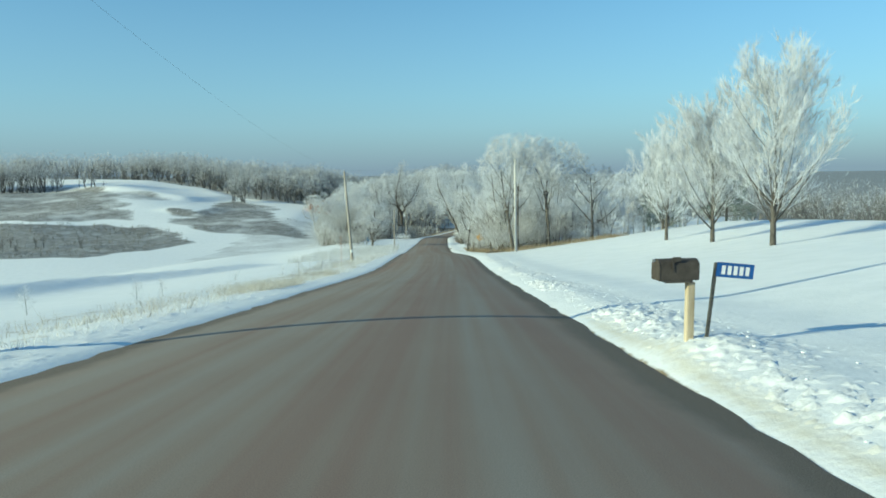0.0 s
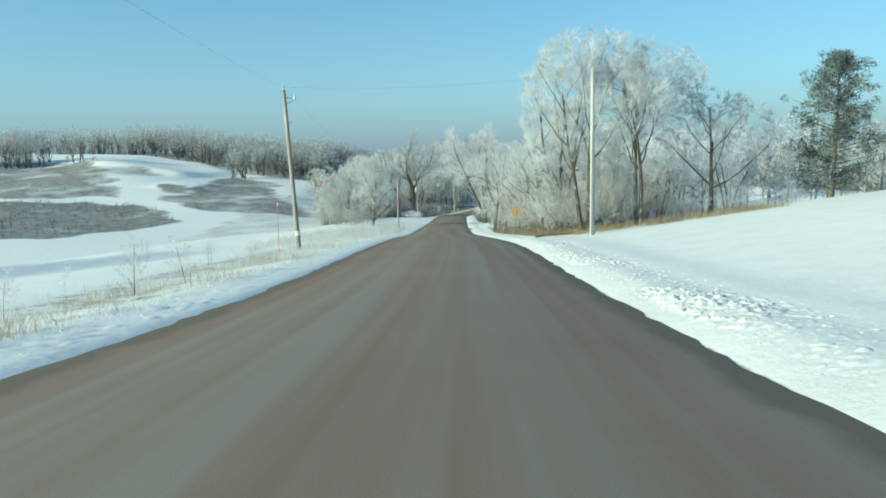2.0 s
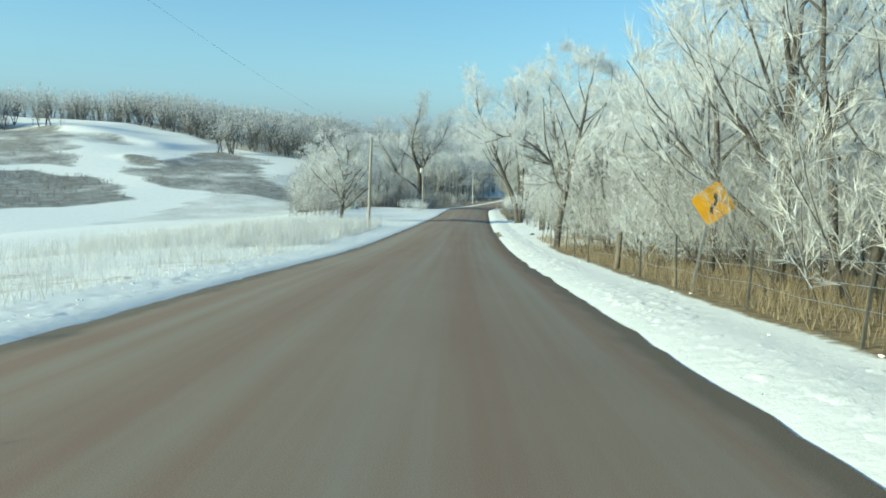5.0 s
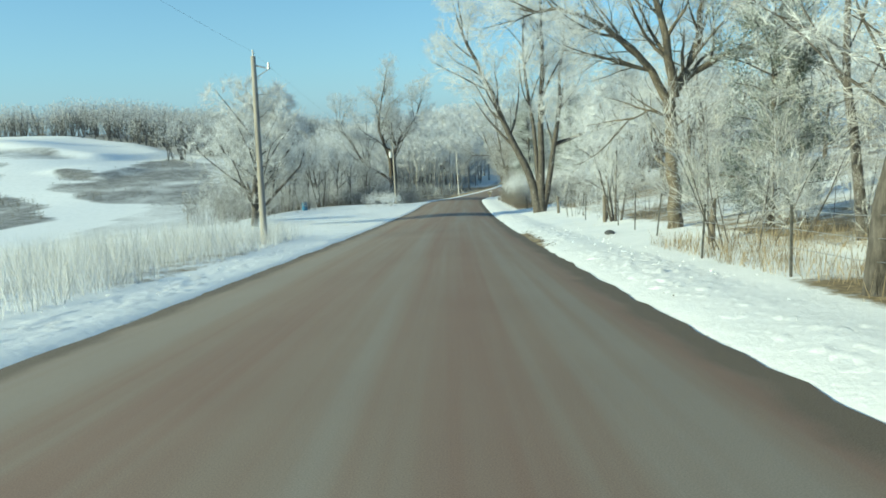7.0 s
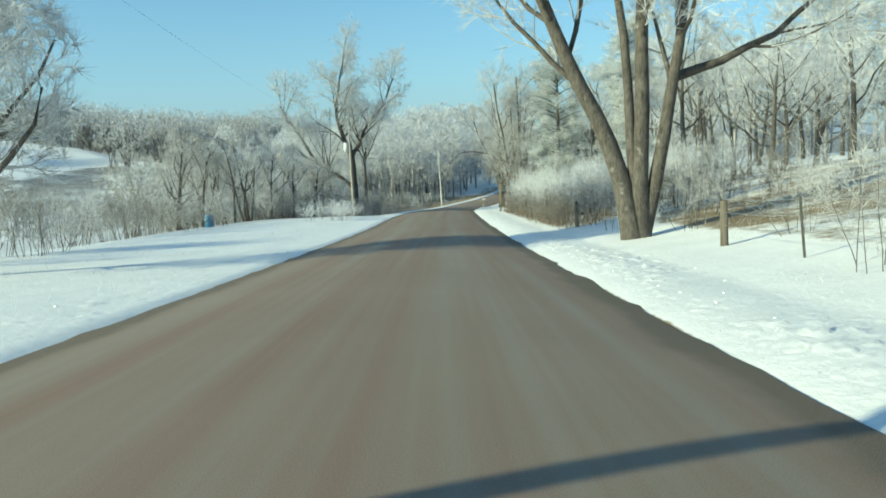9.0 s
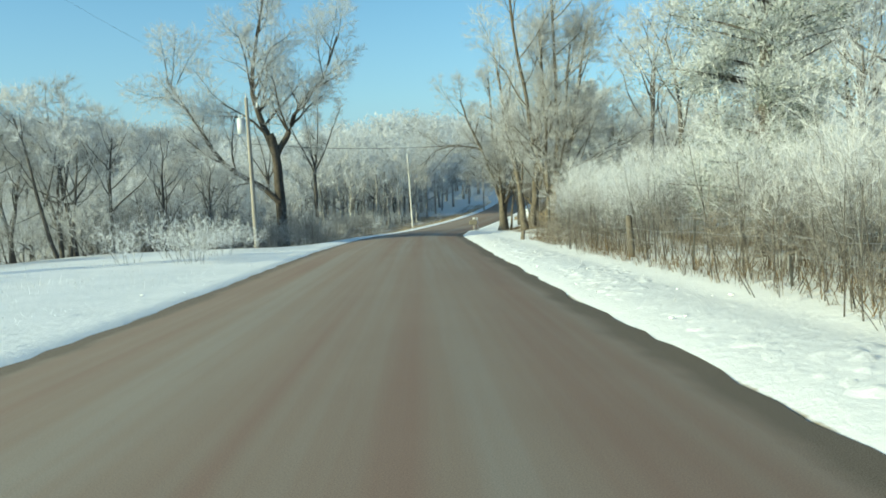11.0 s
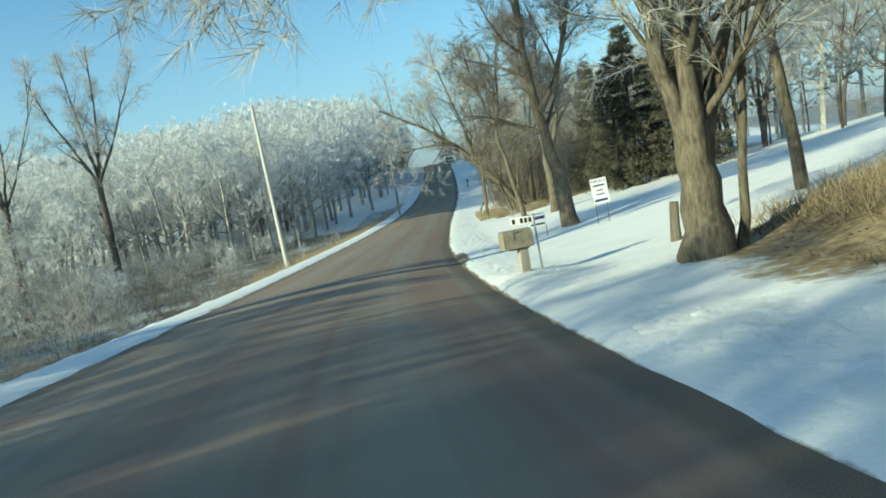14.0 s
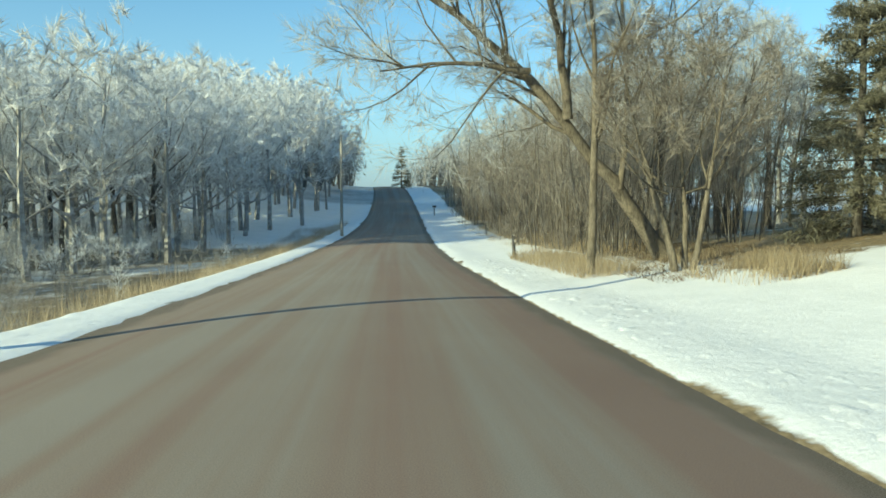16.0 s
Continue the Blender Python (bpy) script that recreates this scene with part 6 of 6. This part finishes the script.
def realtor_sign():
    e = thing("yard_sign", 6.5, 215.9, -12, None, "low white yard sign with a red square and dark bars", "sign")
    bm = bmesh.new()
    box(bm, 0.62, 0.010, 0.40, Matrix(), 0.004)
    p = part("panel", bm, WHITE, e)
    p.matrix_local = Matrix.Translation((0, 0, 0.56)) @ Matrix.Rotation(radians(-3), 4, "Y")
    for k in (-0.29, 0.29):
        bm = bmesh.new()
        rod(bm, (k, 0.01, -0.25), (k, 0.01, 0.78), 0.012, 0.012, 8)
        part("stake", bm, POST_STEEL, e)
    bm = bmesh.new()
    rod(bm, (-0.29, 0.012, 0.77), (0.29, 0.012, 0.77), 0.01, 0.01, 8)
    part("crossbar", bm, POST_STEEL, e)
    bars("red_square", p, [(-0.2, 0.06, 0.17, 0.2)], 0.010, RED)
    bars("line", p, [(0.1, 0.08, 0.34, 0.10), (0.02, -0.12, 0.46, 0.06)], 0.010, NAVY)


number_sign_blue()
number_sign_white()
curve_warning_sign()
sale_sign()
realtor_sign()


# ---- fences, posts, stumps ----
def fence(name, u, y0, y1, step, wood_every, seed, wires=3, height=1.05):
    rng = np.random.default_rng(seed)
    x0 = float(smooth_line(y0, 1)) + u
    e = thing(name, x0, y0, 0, None, "sagging wire fence on thin steel and old wooden posts", "fence")
    z0 = e.matrix_world.translation.z
    ends = []
    y, k = y0, 0
    while y <= y1:
        x = float(smooth_line(y, 1)) + u + rng.normal() * 0.12
        z = float(land(x, y))
        lx, ly = rng.normal() * 0.06, rng.normal() * 0.06
        o = Vector((x - x0, y - y0, z - z0))
        bm = bmesh.new()
        h = height * rng.uniform(0.85, 1.15)
        if wood_every and k % wood_every == 0:
            rod(bm, o + Vector((0, 0, -0.3)), o + Vector((lx, ly, h)), 0.085, 0.07, 9)
            part("post", bm, WOOD_OLD, e, "old wooden post")
        else:
            box(bm, 0.035, 0.03, h + 0.3, Matrix.Translation(o + Vector((lx / 2, ly / 2, h / 2 - 0.15))) @ Matrix.Rotation(lx, 4, "Y"), 0.003)
            part("post", bm, POST_STEEL, e)
        ends.append(o + Vector((lx * 0.6, ly * 0.6, 0)))
        y += step * rng.uniform(0.85, 1.15)
        k += 1
    for w in range(wires):
        for a, b in zip(ends, ends[1:]):
            bm = bmesh.new()
            hh = Vector((0, 0, height * (0.4 + 0.25 * w)))
            mid = (a + b) / 2 + hh - Vector((0, 0, 0.04))
            rod(bm, a + hh, mid, 0.005, 0.005, 4)
            rod(bm, mid, b + hh, 0.005, 0.005, 4)
            part("wire", bm, GALV, e)


fence("fence", 5.6, 68.5, 112, 3.1, 7, 31)
fence("fence", 6.6, 113, 140, 3.0, 4, 32)
fence("fence", 5.9, 150, 181, 3.4, 5, 33)


def stump(x, y, h, r, label, seed, m=None):
    w = Wood(seed)
    w.tube([(0, 0, -0.2), (0.02, 0.01, h * 0.4), (0.05, 0, h)], [r * 1.3, r, r * 0.9], 10)
    n = len(w.v)
    for i in range(8):
        a = w.rng.uniform(0, 6.28)
        q = r * w.rng.uniform(0.1, 0.8)
        p = np.array((math.cos(a) * q, math.sin(a) * q, h - 0.02))
        w.twigs([p], [(0.1 * math.cos(a), 0.1 * math.sin(a), 1)], 0.25, 0.08)
    e = thing("stump", x, y, 0, None, label, "stump")
    link("trunk", mesh("stump_trunk", w.v + [np.array((0.05, 0, h - 0.01))], w.f + [(n - 10 + i, n - 10 + (i + 1) % 10, n) for i in range(10)], m or BARK_TAN, True), e)
    if m is None:
        link("splinter", mesh("stump_splinter", w.tv, w.tf, FRESH), e)


stump(2.9, 180.7, 0.42, 0.085, "squared old stump post at the fence corner", 41, WOOD_OLD)
stump(5.7, 205.6, 0.7, 0.09, "greenish old post in the yard snow", 42, WOOD_OLD)
stump(6.0, 75.1, 0.9, 0.075, "broken stump with pale fresh-split wood", 43)
stump(4.6, 126.2, 0.9, 0.1, "leaning old corner post of the fence", 44, WOOD_OLD)


def fallen_log(x0, y0, x1, y1, h0, h1, r, label, seed):
    e = thing("fallen_branch", x0, y0, 0, None, label, "branch")
    z0 = e.matrix_world.translation.z
    w = Wood(seed)
    a = np.array((0, 0, h0))
    b = np.array((x1 - x0, y1 - y0, float(land(x1, y1)) - z0 + h1))
    w.tube([a, a * 0.6 + b * 0.4 + (0, 0, 0.06), b], [r, r * 0.8, r * 0.4], 7)
    for t in (0.4, 0.6, 0.75):
        w.branch(a + (b - a) * t, (w.rng.normal(), w.rng.normal(), 1.0), 0.8, r * 0.4, 1, spec(levels=2, kids=(0, 4), twigs=4, twig_len=0.25, bark_levels=3, sides=(6, 4, 0, 0)))
    link("limb", mesh("fallen_limb", w.v, w.f, BARK, True), e)
    for k in range(0, len(w.tf), 3):
        link("twig", mesh("fallen_twig", w.tv[3 * k:3 * k + 3], [(0, 1, 2)], RIME_GREY), e)


fallen_log(6.6, 68.2, 9.0, 70.4, 0.1, 0.9, 0.08, "broken branch lying against the woods' edge", 51)
fallen_log(3.9, 66.9, 5.9, 67.4, 0.03, 0.08, 0.05, "fallen branch lying on the snow", 52)
fallen_log(13.2, 250.8, 14.6, 254.5, 0.05, 0.8, 0.09, "broken branch leaning by the ditch", 53)
fallen_log(4.9, 173.0, 3.6, 176.0, 0.05, 0.5, 0.05, "fallen branch caught in the thicket", 54)


def barrel(x, y):
    e = thing("barrel", x, y, 0, None, "blue plastic barrel standing among the brush", "barrel")
    bm = bmesh.new()
    prof = [(0.26, 0.0), (0.29, 0.04), (0.29, 0.28), (0.30, 0.30), (0.29, 0.32), (0.29, 0.56), (0.30, 0.58), (0.29, 0.60), (0.28, 0.84), (0.25, 0.88)]
    for (r0, z0), (r1, z1) in zip(prof, prof[1:]):
        bmesh.ops.create_cone(bm, cap_ends=False, segments=20, radius1=r0, radius2=r1, depth=z1 - z0, matrix=Matrix.Translation((0, 0, (z0 + z1) / 2)))
    bmesh.ops.remove_doubles(bm, verts=bm.verts, dist=0.002)
    shade(part("drum", bm, BARREL, e))
    bm = bmesh.new()
    rod(bm, (0, 0, 0.86), (0, 0, 0.895), 0.255, 0.24, 20)
    part("lid", bm, BARREL, e)


barrel(-18.2, 173.5)


def far_mailbox(x, y):
    e = thing("mailbox", x, y, -75, None, "small dark mailbox far along the road", "mailbox")
    bm = bmesh.new()
    box(bm, 0.09, 0.09, 1.3, Matrix.Translation((0, 0, 0.35)), 0.006)
    part("post", bm, WOOD_OLD, e)
    b = part("box_body", mailbox_mesh(0.2, 0.48, 0.24), MB_DARK, e)
    b.location = (0, 0, 1.0)


far_mailbox(26.6, 311.0)


def far_house(x, y):
    e = thing("house", x, y, 12, None, "orange-brown house with snowy roof across the valley", "house")
    bm = bmesh.new()
    box(bm, 10, 7, 4.2, Matrix.Translation((0, 0, 1.6)), 0.02)
    part("wall", bm, BRICK, e)
    bm = bmesh.new()
    vs = [bm.verts.new(c) for c in ((-5.4, -4, 3.6), (5.4, -4, 3.6), (5.4, 4, 3.6), (-5.4, 4, 3.6), (-5.4, 0, 5.6), (5.4, 0, 5.6))]
    for f in ((0, 1, 5, 4), (2, 3, 4, 5), (0, 4, 3), (1, 2, 5), (0, 3, 2, 1)):
        bm.faces.new([vs[i] for i in f])
    bmesh.ops.recalc_face_normals(bm, faces=bm.faces)
    part("roof", bm, ROOF, e)
    for k in (-3.2, -0.9, 1.4, 3.4):
        bm = bmesh.new()
        box(bm, 1.1, 0.1, 1.3, Matrix.Translation((k, -3.52, 1.7)), 0.02)
        wd = part("window", bm, WHITE, e)
        bm = bmesh.new()
        box(bm, 0.9, 0.02, 1.1, Matrix.Translation((k, -3.585, 1.7)))
        part("pane", bm, PANE, wd)
    bm = bmesh.new()
    box(bm, 9, 2.2, 0.2, Matrix.Translation((0, -4.7, 0.4)), 0.02)
    part("deck", bm, BRICK, e)
    for k in range(10):
        bm = bmesh.new()
        box(bm, 0.12, 0.12, 1.9, Matrix.Translation((-4.4 + k * 0.98, -5.7, 0.45)), 0.01)
        part("deck_post", bm, BRICK, e)


far_house(-54.0, 318.0)


def culvert(x, y):
    """The mouth of a corrugated pipe half buried in snow."""
    e = thing("culvert", x, y, -8, float(land(x, y)) - 0.17, "dark mouth of a steel culvert pipe half buried in snow", "culvert")
    bm = bmesh.new()
    n, rings = 18, []
    for k in range(9):
        yy, r = -0.35 + k * 0.11, 0.2 + 0.008 * (k % 2)
        rings.append([bm.verts.new((math.cos(2 * math.pi * i / n) * r, yy, 0.02 + math.sin(2 * math.pi * i / n) * r)) for i in range(n)])
    inner = [bm.verts.new((v.co.x * 0.93, v.co.y, 0.02 + (v.co.z - 0.02) * 0.93)) for v in rings[0]]
    deep = [bm.verts.new((v.co.x * 0.93, 0.45, 0.02 + (v.co.z - 0.02) * 0.93)) for v in rings[0]]
    rows = [deep, inner] + rings
    for a, b in zip(rows, rows[1:]):
        for i in range(n):
            bm.faces.new((a[i], a[(i + 1) % n], b[(i + 1) % n], b[i]))
    bm.faces.new(deep)
    bmesh.ops.recalc_face_normals(bm, faces=bm.faces)
    part("pipe", bm, POST_STEEL, e)
    for k in (-1, 1):
        bm = bmesh.new()
        box(bm, 0.42, 0.02, 0.22, Matrix.Translation((k * 0.42, -0.30, 0.0)) @ Matrix.Rotation(k * 0.5, 4, "Z") @ Matrix.Rotation(k * 0.35, 4, "Y"), 0.006)
        part("wing", bm, GALV, e, "grey steel end wing")


culvert(3.3, 118.7)
